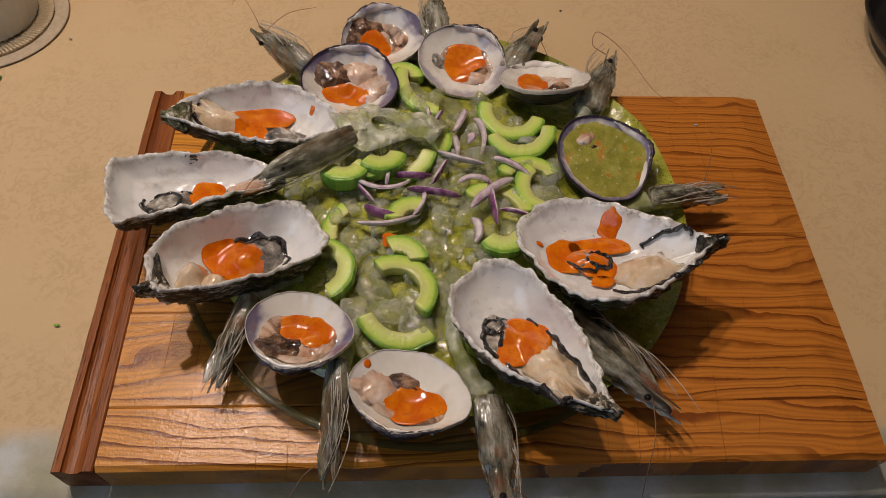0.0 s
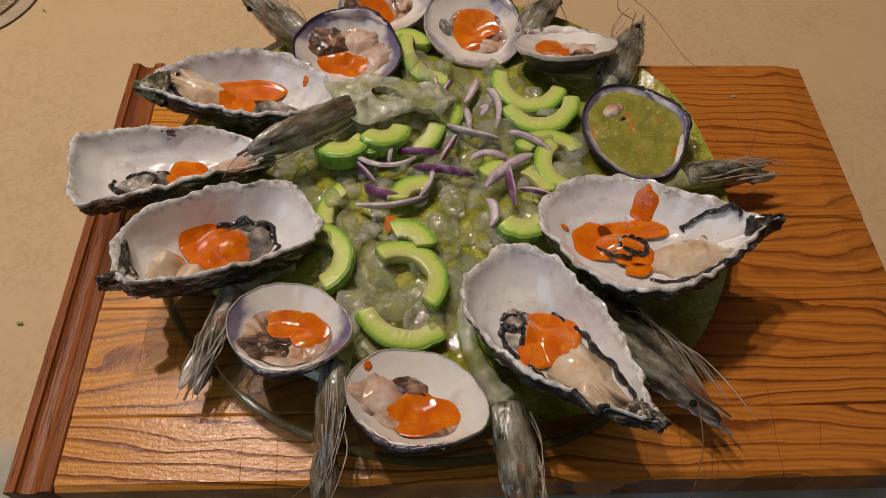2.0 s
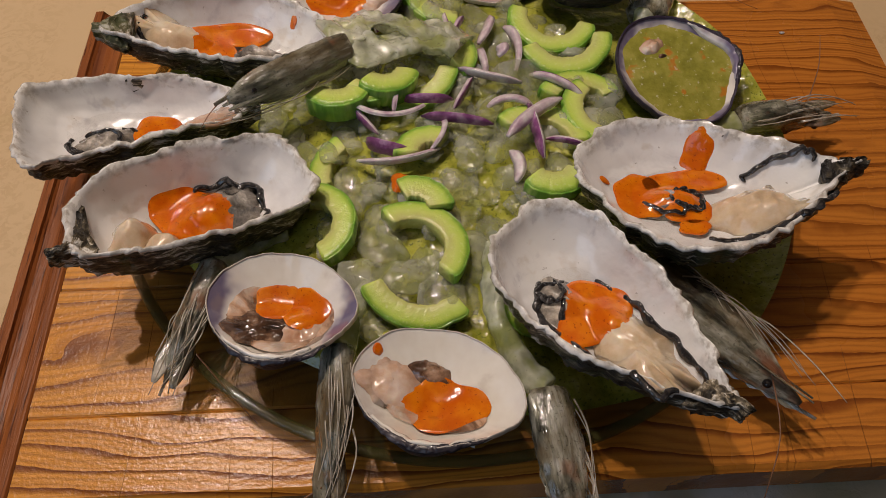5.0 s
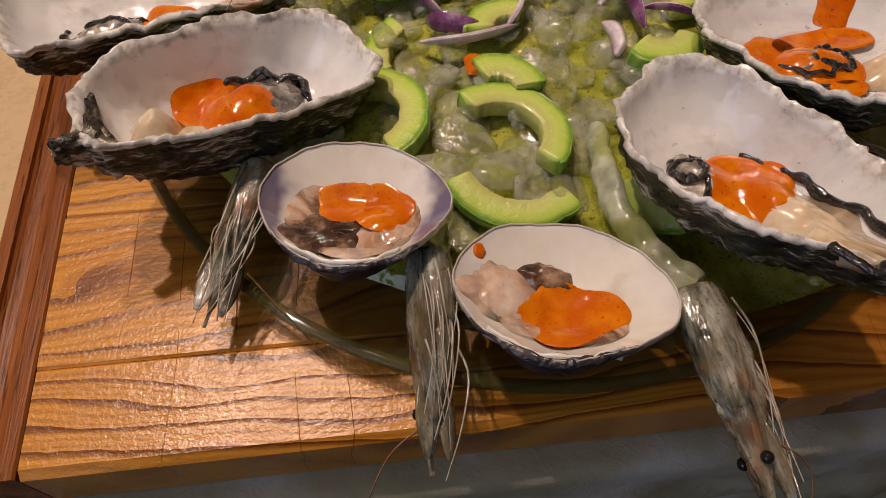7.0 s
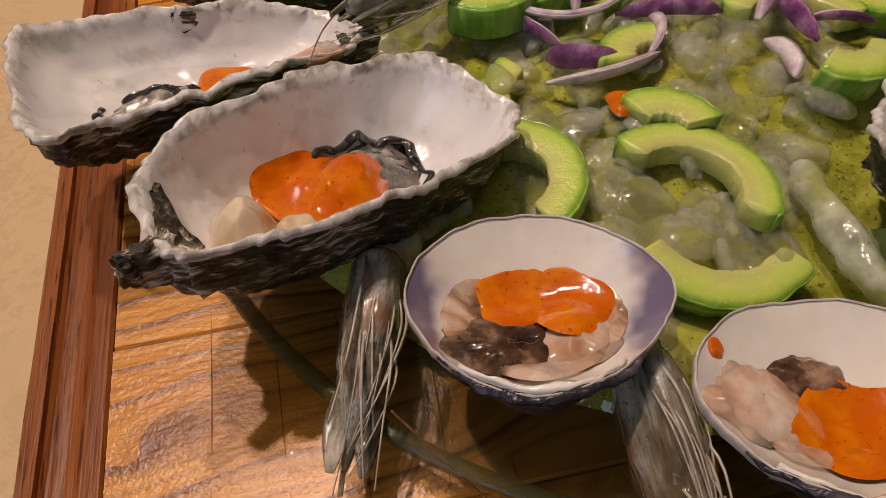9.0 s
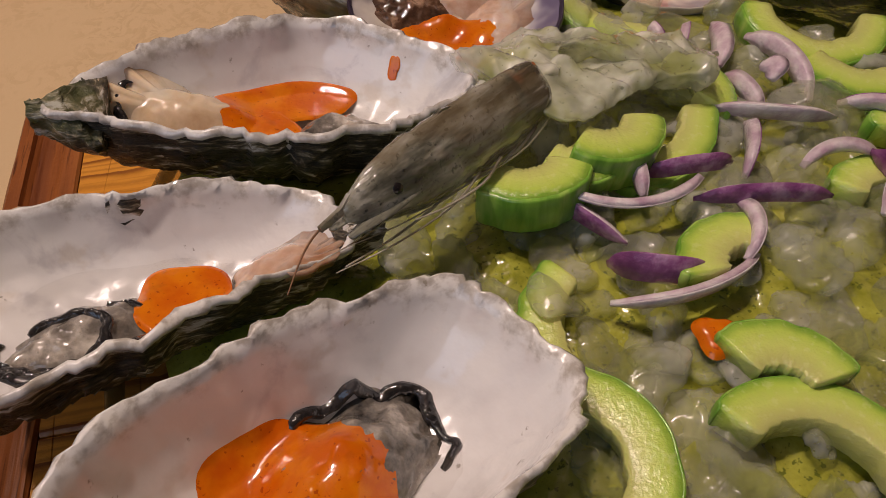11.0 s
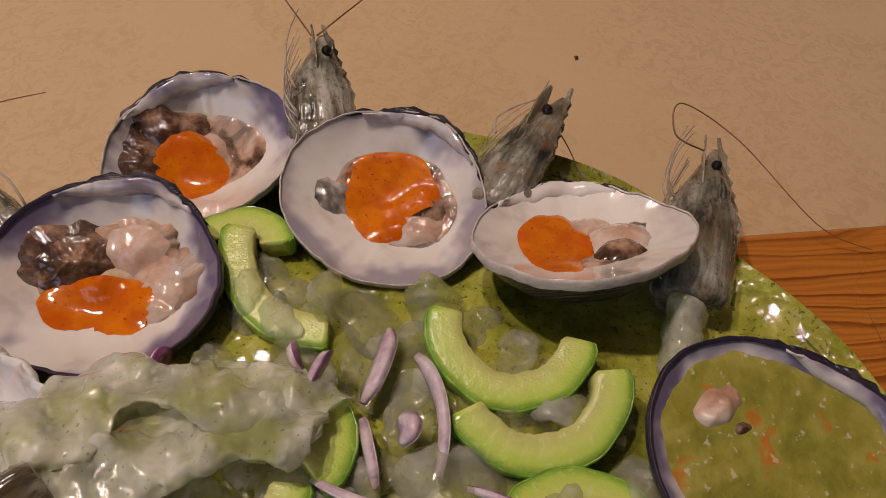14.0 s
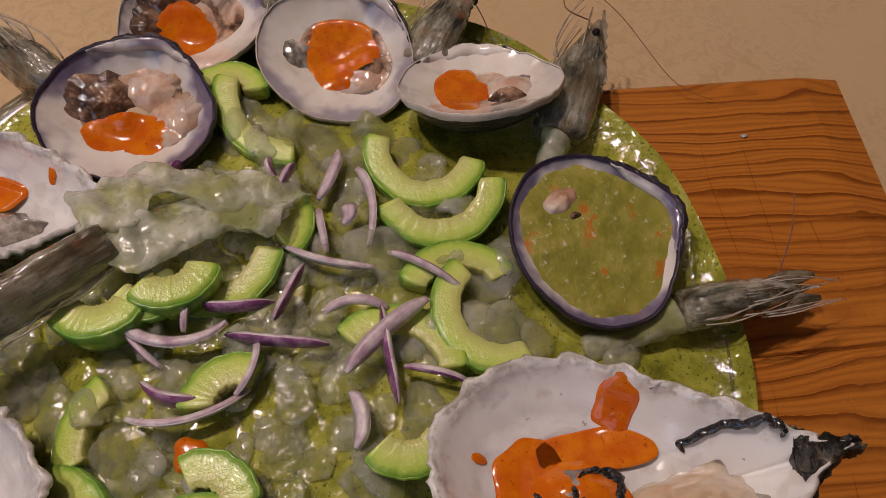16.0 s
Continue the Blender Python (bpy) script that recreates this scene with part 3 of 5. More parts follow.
def build_plate():
    p = thing("glass_plate", pose(PX, PY, 0.0304), "large round clear glass plate on the board", "plate")
    bm = bmesh.new()
    prof = [(0.0, 0.003), (0.06, 0.003), (0.115, 0.0032), (0.140, 0.0052), (0.160, 0.0095), (0.1725, 0.0132), (0.1745, 0.0140), (0.1762, 0.0132), (0.1765, 0.0112),
            (0.1745, 0.0095), (0.161, 0.0058), (0.141, 0.0024), (0.118, 0.0003), (0.06, 0.0), (0.0, 0.0)]
    n = 128
    rings = [[Vector((max(r, 0.0005) * math.cos(math.tau * k / n), max(r, 0.0005) * math.sin(math.tau * k / n), z)) for k in range(n)] for r, z in prof]
    loft(bm, rings)
    part("dish", bm, GLASS, p)
    bm = bmesh.new()
    ring = [(0.1748 + 0.0026 * math.cos(t), 0.0122 + 0.0022 * math.sin(t)) for t in (math.tau * q / 10 for q in range(10))]
    rows = [[Vector((r * math.cos(math.tau * k / n), r * math.sin(math.tau * k / n), z)) for r, z in ring] for k in range(n)]
    loft(bm, rows + rows[:1], cap=(False, False))
    part("rim", bm, RIM, p, "thick rounded glass rim")


def sauce_height(x, y):
    """Top of the sauce at a place, in world metres."""
    r = math.hypot(x - PX, y - PY)
    f = max(0.0, 1 - (r / 0.172) ** 2)
    z = 0.0405 + 0.0145 * f ** 1.1
    return z + (0.0022 * nz(x * 55, y * 55) + 0.0012 * nz(x * 140, y * 140, 3)) * min(1, f * 3)


def build_sauce():
    bm = bmesh.new()
    n, m = 180, 56
    rings = []
    for k in range(m + 1):
        v = k / m
        ring = []
        for i in range(n):
            a = math.tau * i / n
            # the pool thins out towards the front left
            thin = max(0.0, math.cos(a - math.radians(238))) ** 2
            right = max(0.0, math.cos(a - math.radians(12)))
            edge = 0.1705 + 0.0088 * min(1.0, 2 * right) - 0.024 * thin + 0.003 * nz(math.cos(a) * 3, math.sin(a) * 3)
            r = max(edge * v, 0.0004)
            x, y = PX + r * math.cos(a), PY + r * math.sin(a)
            z = sauce_height(x, y)
            if v > 0.9:
                floor = 0.0346 + (max(0, r - 0.118) / 0.0555) ** 1.6 * 0.0095 + 0.0012 * min(1.0, 2 * right)
                z = z + (floor - z) * ((v - 0.9) / 0.1) ** 2
            brim = min(1.0, max(0.0, (r - 0.161) / 0.011)) * min(1.0, 2 * right)
            ring.append(Vector((x, y, z + 0.0019 * brim * brim * (3 - 2 * brim))))
        rings.append(ring)
    loft(bm, rings, cap=(True, False))
    ob = part("green_sauce", bm, GREEN)
    tagged(ob, "speckled lime green chilli sauce pooled on the plate", "sauce", kind="stuff")


build_plate()
build_sauce()


# ---- shells ----
class Bowl:
    """An open shell: its rim, its inner height and what lies in it, in the shell's own frame."""

    def __init__(self, rim, centre, depth, power=2.6, sharp=0.85):
        self.sharp = sharp
        self.rim, self.c, self.depth, self.power = rim, Vector((*centre, 0)), depth, power
        self.polar = sorted((math.atan2(p.y - self.c.y, p.x - self.c.x), math.hypot(p.x - self.c.x, p.y - self.c.y)) for p in rim)
        self.domes = []
        self.pool = -1.0

    def ratio(self, x, y):
        a, r = math.atan2(y - self.c.y, x - self.c.x), math.hypot(x - self.c.x, y - self.c.y)
        edge = np.interp(a, [q[0] for q in self.polar], [q[1] for q in self.polar], period=math.tau)
        return r / edge

    def floor(self, x, y):
        v = min(1.0, self.ratio(x, y))
        return -self.depth * (1 - v ** self.power) ** self.sharp

    def top(self, x, y):
        z = self.floor(x, y)
        for cx, cy, rx, ry, rot, h, seed in self.domes:
            q = dome_at(x, y, cx, cy, rx, ry, rot)
            if q < 1:
                z = max(z, self.floor(cx, cy) * 0.35 + z * 0.65 + h * (1 - q * q) ** 1.1 * (1 + 0.18 * nz(x * 220, y * 220, seed)))
        return z


def dome_at(x, y, cx, cy, rx, ry, rot):
    c, s = math.cos(radians(rot)), math.sin(radians(rot))
    u, v = (x - cx) * c + (y - cy) * s, -(x - cx) * s + (y - cy) * c
    return math.hypot(u / rx, v / ry)


def lump(bowl, spec, seed, material, name, parent, label=""):
    """A soft body that rests in the bowl."""
    cx, cy, rx, ry, rot, h = spec
    bm = bmesh.new()
    c, s = math.cos(radians(rot)), math.sin(radians(rot))
    n, m = 72, 20
    base = bowl.floor(cx, cy)
    upper = []
    for k in range(m + 1):
        q = k / m
        ring = []
        for i in range(n):
            a = math.tau * i / n
            e = 1 + (0.30 * nz(math.cos(a) * 1.6, math.sin(a) * 1.6, seed) + 0.14 * nz(math.cos(a) * 4, math.sin(a) * 4, seed)) * q ** 3
            u, v = rx * q * e * math.cos(a), ry * q * e * math.sin(a)
            x, y = cx + u * c - v * s, cy + u * s + v * c
            f = bowl.floor(x, y)
            z = base * 0.35 + f * 0.65 + h * max(0.0, 1 - q * q) ** 1.1 * (1 + (0.12 if material == BEIGE else 0.22) * nz(x * 220, y * 220, seed)) + (0.0006 if material in (SILVER, BROWN) else 0.0003) * (1 - 2 * abs(nz(x * 260, y * 260, seed)))
            if q > 0.99:
                z = f - 0.0004
            ring.append(Vector((x, y, z)) if k else Vector((cx + 0.0002 * math.cos(a), cy + 0.0002 * math.sin(a), z)))
        upper.append(ring)
    loft(bm, upper, cap=(True, True))
    bowl.domes.append((cx, cy, rx, ry, rot, h, seed))
    return part(name, bm, material, parent, label)


def splash(bowl, spec, seed, material, name, parent, label="", thick=0.0017, climb=0.0045):
    """A poured film that follows what lies below it."""
    cx, cy, rx, ry, rot = spec
    bm = bmesh.new()
    c, s = math.cos(radians(rot)), math.sin(radians(rot))
    n, m = 72, 16
    rings = []
    reach = []
    level = max(bowl.floor(cx, cy), bowl.floor(cx, cy) * 0.5 + bowl.top(cx, cy) * 0.5)
    for i in range(n):
        a = math.tau * i / n
        e = 1.04 + 0.34 * nz(math.cos(a) * 1.3, math.sin(a) * 1.3, seed * 1.7) + 0.22 * nz(math.cos(a) * 2.8, math.sin(a) * 2.8, seed * 2.3) + 0.06 * nz(math.cos(a) * 6, math.sin(a) * 6, seed)
        for _ in range(12):
            u, v = rx * e * math.cos(a), ry * e * math.sin(a)
            if bowl.floor(cx + u * c - v * s, cy + u * s + v * c) - level < climb:
                break
            e *= 0.93
        reach.append(e)
    for _ in range(2):
        reach = [sum(reach[(i + d) % n] for d in (-2, -1, 0, 1, 2)) / 5 for i in range(n)]
    for k in range(m + 1):
        q = max(0.02, k / m)
        ring = []
        for i in range(n):
            a = math.tau * i / n
            e = reach[i]
            u, v = rx * q * e * math.cos(a), ry * q * e * math.sin(a)
            x, y = cx + u * c - v * s, cy + u * s + v * c
            around = [(rr * math.cos(t), rr * math.sin(t)) for rr in (0.0025, 0.005) for t in (math.tau * g / 8 for g in range(8))]
            here = bowl.top(x, y)
            z = (2 * here + sum(bowl.top(x + dx, y + dy) for dx, dy in around)) / 18 + thick * (1 - q ** 5) - (0.0005 if k == m else 0)
            z = max(z, bowl.pool + 0.0009 - (0.0007 if k == m else 0), here + 0.0010 * (1 - q ** 3))
            ring.append(Vector((x, y, z)))
        rings.append(ring)
    loft(bm, rings, cap=(True, False))
    return part(name, bm, material, parent, label)


def frill(bowl, spec, a0, a1, seed, material, parent, name="mantle", thick=0.0019, out=0.98):
    """A ruffled dark edge along a soft body."""
    cx, cy, rx, ry, rot = spec
    pts = []
    n = 110
    c, s = math.cos(radians(rot)), math.sin(radians(rot))
    for k in range(n):
        a = radians(a0 + (a1 - a0) * k / (n - 1))
        w = out + 0.03 * math.sin(a * 8 + 3 * nz(a * 3, seed)) + 0.16 * nz(a * 2.2, seed)
        u, v = rx * w * math.cos(a), ry * w * math.sin(a)
        x, y = cx + u * c - v * s, cy + u * s + v * c
        pts.append((x, y, bowl.top(x, y) + thick * 0.3 + 0.0003 * math.sin(a * 11 + seed)))
    radii = [thick * (0.5 + 0.5 * math.sin(math.pi * (k + 0.6) / n)) * (1 + 0.30 * nz(k * 0.13, seed)) for k in range(n)]
    bm = bmesh.new()
    tube(bm, pts, radii, 8, 0.6)
    wobble(bm, 0.0009, 240, seed)
    return part(name, bm, material, parent, "black ruffled mantle edge")


S_AT = (0.07, 0.25, 0.45, 0.65, 0.84, 0.965)


def oyster(label, hinge, blunt, left, right, roll, depth, seed, bodies, pours, frills=(), fringe=1.4):
    """hinge, blunt: the ends of the rim. left, right: half-widths in mm at S_AT. bodies and pours are placed by world x, y."""
    h, b = Vector(hinge), Vector(blunt)
    L = (b - h).length
    m = basis(h, b - h, roll)
    inv = m.inverted()
    ob = thing("oyster", m, label, "oyster", "oysters on the plate")
    ctrl = [(0, 0, 0)] + [(s * L, w / 1000, 0) for s, w in zip(S_AT, left)] + [(L, (left[-1] - right[-1]) / 2500, 0)] + [(s * L, -w / 1000, 0) for s, w in reversed(list(zip(S_AT, right)))]
    n = 150
    rim = spline(ctrl, n, True)
    cx = 0.56 * L
    cy = (left[2] + left[3] - right[2] - right[3]) / 4000
    smooth = [p.copy() for p in rim]
    for i, p in enumerate(rim):
        d = Vector((p.x - cx, p.y - cy, 0)).normalized()
        p += d * fringe * (0.0020 * nz(p.x * 120, p.y * 120, seed) + 0.0012 * nz(p.x * 420, p.y * 420, seed))
        p.z = 0.0034 * nz(p.x * 45, p.y * 45, seed + 5) + 0.0010 * nz(p.x * 240, p.y * 240, seed)
    bowl = Bowl(smooth, (cx, cy), depth, 3.2, 0.8)
    C = Vector((cx, cy, 0))
    # lining
    bm = bmesh.new()
    rings = []
    for k in range(25):
        v = 0.02 + 0.98 * k / 24
        ring = []
        for p, o in zip(rim, smooth):
            x, y = cx + (o.x - cx) * v + (p.x - o.x) * v ** 22, cy + (o.y - cy) * v + (p.y - o.y) * v ** 22
            z = -depth * (1 - v ** 3.2) ** 0.8 + p.z * v ** 12 + (0.0014 * nz(x * 70, y * 70, seed) + 0.0007 * nz(x * 190, y * 190, seed)) * (1 - v ** 4)
            z += 0.0007 * math.sin(v * 34 + 3 * nz(o.x * 30, o.y * 30, seed)) * max(0.0, v - 0.62) * 2.2 * (1 - v ** 12)
            ring.append(Vector((x, y, z)))
        rings.append(ring)
    # a rounded lip
    for out, down in ((0.5, 0.12), (1.0, 0.55), (1.05, 1.0), (0.6, 1.5)):
        rings.append([p + (p - C).normalized() * out * (0.0016 + 0.0022 * max(0.0, nz(p.x * 130, p.y * 130, seed + 2)) + 0.0010 * nz(p.x * 500, p.y * 500, seed))
                      + Vector((0, 0, -0.0019 * down)) for p in rim])
    loft(bm, rings, cap=(True, False))
    part("lining", bm, NACRE, ob, "white nacre lining")
    # clear liquor at the bottom of the shell
    bm = bmesh.new()
    low = 0.86
    bowl.pool = -depth * low
    edge = (1 - low ** (1 / 0.8)) ** (1 / 3.2) + 0.02
    loft(bm, [[Vector((cx + (o.x - cx) * v, cy + (o.y - cy) * v, -depth * low + 0.0005 * nz(o.x * v * 150, o.y * v * 150, seed))) for o in smooth] for v in [0.02 + (edge - 0.02) * k / 14 for k in range(15)]], cap=(True, False))
    part("liquor", bm, LIQUOR, ob, "clear wet oyster liquor")
    # rough flaky outside: a deep hull of overlapping plates
    bm = bmesh.new()
    rings = []
    hull = depth + 0.008
    K = 40
    for k in range(K + 1):
        q = k / K
        v = 1.0 - 0.80 * q ** 1.5
        ring = []
        for i, p in enumerate(rim):
            near = max(0.0, 1 - p.x / (0.30 * L))
            flake = (q * 7 + 1.6 * nz(p.x * 55, p.y * 55, seed)) % 1.0
            d = p - C
            d.z = 0
            d.normalize()
            x, y = cx + (p.x - cx) * v * 1.004, cy + (p.y - cy) * v * 1.004
            z = p.z * (1 - q) - hull * (1 - (1 - q) ** 1.5) - 0.0017
            rough = 0.0030 * flake + 0.0026 * nz(x * 110, y * 110, z * 110 + seed) + 0.0012 * nz(x * 330, y * 330, z * 330 + seed)
            grow = (rough + 0.0035 * near) * min(1, max(0.0, q - 0.05) * 6) * (1 - 0.5 * q)
            ring.append(Vector((x, y, z - 0.0012 * flake * min(1, q * 6))) + d * grow)
        rings.append(ring)
    loft(bm, rings, cap=(False, True))
    shell = part("shell", bm, ROUGH, ob, "dark flaky rough outer shell")
    # crusty beak that covers the hinge
    bm = bmesh.new()
    rings = []
    xs, wl, wr = [0.0] + [s * L for s in S_AT], [0.0] + [w / 1000 for w in left], [0.0] + [w / 1000 for w in right]
    for k in range(23):
        s = k / 22
        x = -0.010 + 0.018 * s if left[0] > 20 else -0.007 + 0.012 * s if right[0] > 10 else -0.004 + 0.0175 * s
        l, r = float(np.interp(x, xs, wl)), float(np.interp(x, xs, wr))
        half = ((l + r) / 2 * 1.06 + 0.0028) * (0.55 if right[0] > 10 else 0.8 if left[0] > 20 else 1.0)
        ring = []
        for i in range(36):
            t = math.tau * i / 36
            e = 1 + 0.20 * nz(math.cos(t) * 2 + s * 5, math.sin(t) * 2, seed) + 0.16 * nz(math.cos(t) * 6, math.sin(t) * 6 + s * 12, seed)
            up = math.sin(t)
            z = -0.006 + (0.0066 - 0.0095 * max(0, s - 0.45) + 0.0022 * nz(x * 300, math.cos(t) * 4, seed)) * up if up > 0 else -0.006 + 0.010 * up * min(1, 0.4 + s)
            ring.append(Vector((x + 0.0016 * nz(math.cos(t) * 5, s, seed), (l - r) / 2 + half * e * math.cos(t), z)))
        rings.append(ring)
    loft(bm, rings)
    wobble(bm, 0.0012, 420, seed)
    part("beak", bm, ROUGH, shell, "thick crusty hinge end")
    for i, (wx, wy, rx, ry, rot, hh, mat) in enumerate(bodies):
        q = inv @ Vector((wx, wy, h.z))
        hh *= 1.3
        lump(bowl, (q.x, q.y, rx, ry, rot, hh), seed + i * 3.1, mat, "gill" if mat == SILVER else "meat", ob, "grey frilled gill" if mat == SILVER else "cream oyster meat")
    for i, (wx, wy, rx, ry, rot, a0, a1) in enumerate(frills):
        q = inv @ Vector((wx, wy, h.z))
        frill(bowl, (q.x, q.y, rx, ry, rot), a0, a1, seed + i, BLACK, ob)
    for i, (wx, wy, rx, ry, rot) in enumerate(pours):
        q = inv @ Vector((wx, wy, h.z - 0.008))
        splash(bowl, (q.x, q.y, rx * 1.05, ry * 1.18, rot), seed + i * 2.7, HOT, "hot_sauce", ob, "glossy orange chilli sauce", 0.0016 * min(1.0, rx / 0.007), climb=0.02 if rx < 0.009 else 0.0045)
    return ob


oyster("long oyster half shell with meat and orange chilli sauce", (-0.210, 0.231, 0.084), (-0.091, 0.238, 0.071), (14, 26, 32, 34, 21, 8), (6, 13, 19, 21.5, 16, 7), 0, 0.024, 1.0,
       [(-0.176, 0.244, 0.022, 0.0105, -4, 0.007, BEIGE), (-0.133, 0.236, 0.015, 0.009, 6, 0.007, SILVER)],
       [(-0.150, 0.252, 0.021, 0.0085, -6), (-0.157, 0.238, 0.010, 0.0095, 80), (-0.162, 0.230, 0.014, 0.005, -4), (-0.113, 0.254, 0.0018, 0.0018, 0)],
       [(-0.170, 0.243, 0.026, 0.011, -4, 120, 350)])
oyster("blunt white oyster half shell with pink meat and sauce", (-0.134, 0.186, 0.068), (-0.233, 0.158, 0.088), (5, 9, 13, 17, 21, 23), (17, 25, 29, 31, 29, 24), 0, 0.020, 2.0,
       [(-0.153, 0.182, 0.015, 0.010, 0, 0.006, PINK), (-0.200, 0.170, 0.017, 0.009, 10, 0.005, SILVER)],
       [(-0.179, 0.177, 0.0115, 0.0095, 10)],
       [(-0.200, 0.168, 0.019, 0.010, 0, -30, 250), (-0.205, 0.166, 0.011, 0.006, 0, 0, 300)])
oyster("deep oyster half shell with cream meat and orange sauce", (-0.189, 0.088, 0.095), (-0.096, 0.134, 0.075), (26, 36, 39, 38, 35, 27), (8, 12, 14, 14.5, 12, 6), 0, 0.030, 3.0,
       [(-0.171, 0.107, 0.0135, 0.0105, 50, 0.013, BEIGE), (-0.158, 0.104, 0.012, 0.009, 10, 0.012, BEIGE), (-0.140, 0.127, 0.024, 0.0160, 12, 0.011, SILVER)],
       [(-0.150, 0.124, 0.0165, 0.0170, 20)],
       [(-0.138, 0.128, 0.025, 0.0165, 12, -50, 120)])
oyster("wide oyster half shell with plump meat and dark mantle", (0.149, 0.118, 0.096), (0.026, 0.126, 0.088), (7, 30, 46, 49, 37, 15), (2, 13, 24, 32, 28, 14), 8, 0.023, 4.0,
       [(0.105, 0.107, 0.021, 0.0155, 10, 0.010, BEIGE), (0.070, 0.117, 0.017, 0.012, 0, 0.006, SILVER)],
       [(0.056, 0.121, 0.0125, 0.0115, 0), (0.078, 0.128, 0.019, 0.0065, 6), (0.076, 0.112, 0.0100, 0.0090, 0), (0.076, 0.100, 0.0070, 0.0040, 0), (0.087, 0.141, 0.0065, 0.0060, 20), (0.040, 0.129, 0.0022, 0.0016, 0)],
       [(0.070, 0.119, 0.0135, 0.0095, 0, -40, 300), (0.076, 0.117, 0.008, 0.006, 0, 0, 330), (0.118, 0.124, 0.015, 0.006, 0, 180, 350), (0.105, 0.100, 0.026, 0.012, 5, 20, 170)])
oyster("white oyster half shell with black-edged meat and sauce", (0.064, 0.008, 0.100), (0.0, 0.101, 0.093), (8, 20, 31, 36, 34, 23), (1, 11, 18, 20.5, 19, 9), 0, 0.026, 5.0,
       [(0.036, 0.040, 0.034, 0.0125, -8, 0.008, BEIGE), (0.010, 0.066, 0.014, 0.011, 0, 0.005, SILVER)],
       [(0.023, 0.058, 0.0135, 0.0130, 0)],
       [(0.012, 0.062, 0.013, 0.0125, 0, -40, 190), (0.030, 0.043, 0.034, 0.0155, -8, 30, 170), (0.006, 0.070, 0.006, 0.005, 0, 0, 300), (0.034, 0.042, 0.036, 0.015, -8, 200, 330)])


def clam(label, centre, a, ratio, heading, tilt, depth, seed, lining, lip, outer, bodies, pours, fill=False, nose=None, skin=0.74):
    """heading: where the hinge side looks, in degrees; the rim leans by tilt towards the front."""
    m = Matrix.Translation(centre) @ Matrix.Rotation(radians(tilt), 4, "X") @ Matrix.Rotation(radians(heading - 90), 4, "Z")
    inv = m.inverted()
    ob = thing("clam", m, label, "clam", "clams on the plate")
    n = 96
    b = a * ratio
    rim = []
    for i in range(n):
        t = math.tau * i / n
        beak = math.exp(-((t - math.pi / 2) / 0.38) ** 2) * (0.25 if heading > 200 else 1.0)
        x = a * math.cos(t) * (1 - 0.10 * max(0, math.sin(t))) + 0.004 * beak
        y = b * math.sin(t) * (1 + 0.02 * math.cos(2 * t)) + 0.0028 * beak
        if nose is not None:
            w = (t - radians(nose - heading + 90) + math.pi) % math.tau - math.pi
            g = 1 + 0.05 * math.exp(-(w / 0.4) ** 2) - 0.03 * math.exp(-((abs(w) - 0.75) / 0.35) ** 2)
            x, y = x * g, y * g
        g = 1 + 0.018 * nz(x * 90, y * 90, seed) + 0.012 * nz(x * 330, y * 330, seed)
        x, y = x * g, y * g
        rim.append(Vector((x, y, 0.0014 * nz(x * 60, y * 60, seed) + 0.0009 * nz(x * 230, y * 230, seed))))
    depth *= 1.2
    bowl = Bowl(rim, (0, 0), depth, 1.9, 0.95)
    bm = bmesh.new()
    rings = []
    for k in range(21):
        v = 0.02 + 0.975 * k / 20
        rings.append([Vector((p.x * v, p.y * v, -depth * (1 - v ** 1.9) ** 0.95 * (1 + 0.3 * p.y * v / b) + p.z * v ** 3)) for p in rim])
    loft(bm, rings, cap=(True, False))
    part("lining", bm, lining, ob, "smooth inner shell")
    bm = bmesh.new()
    rings = [[Vector((p.x * v, p.y * v, p.z - depth * (1 - min(1, v) ** 1.9) + dz)) for p in rim] for v, dz in ((0.970 if lip == LIP and outer == DARK_CLAM else 0.990, 0.0004), (0.996, 0.0008), (1.004, 0.0007), (1.012, -0.0002), (1.016, -0.0013), (1.010, -0.0028))]
    loft(bm, rings, cap=(False, False))
    part("lip", bm, lip, ob, "thin shell edge")
    bm = bmesh.new()
    rings = []
    for k in range(19):
        v = 1.012 - 0.9 * (k / 18) ** 1.3
        ring = []
        for i, p in enumerate(rim):
            t = math.tau * i / n
            beak = math.exp(-((t - math.pi / 2) / 0.5) ** 2) * math.sin(math.pi * min(1, k / 10))
            z = -(depth + 0.007) * ((1 - min(1, v) ** 1.9) ** 0.92 if outer == GREY_CLAM else 1 - min(1, v) ** 3.2) - 0.0020 + 0.0004 * math.sin(k * 2.4)
            ring.append(Vector((p.x * v, p.y * v + (0.0075 if outer == GREY_CLAM else 0.0035) * beak, z)))
        rings.append(ring)
    loft(bm, rings, cap=(False, True))
    shell = part("shell", bm, outer, ob, "ringed outer shell")
    # thick ledge inside the hinge
    bm = bmesh.new()
    rings = []
    for k in range(21):
        s = 2 * k / 20 - 1
        t = math.pi / 2 + s * 0.75
        i = int(round(t / math.tau * n)) % n
        w = 0.0034 * (1 - s * s) + 0.0005
        o = rim[i] * 0.985
        inn = rim[i] - rim[i].normalized() * w
        dz = 0.0012 * math.sin(s * 9)
        rings.append([Vector((o.x, o.y, 0.0006)), Vector((o.x * 0.97, o.y * 0.97, 0.0012 + dz * 0.4)), Vector((inn.x, inn.y, -0.0022 + dz)), Vector((inn.x, inn.y, -0.006)), Vector((o.x, o.y, -0.004))])
    loft(bm, rings)
    wobble(bm, 0.0007, 300, seed)
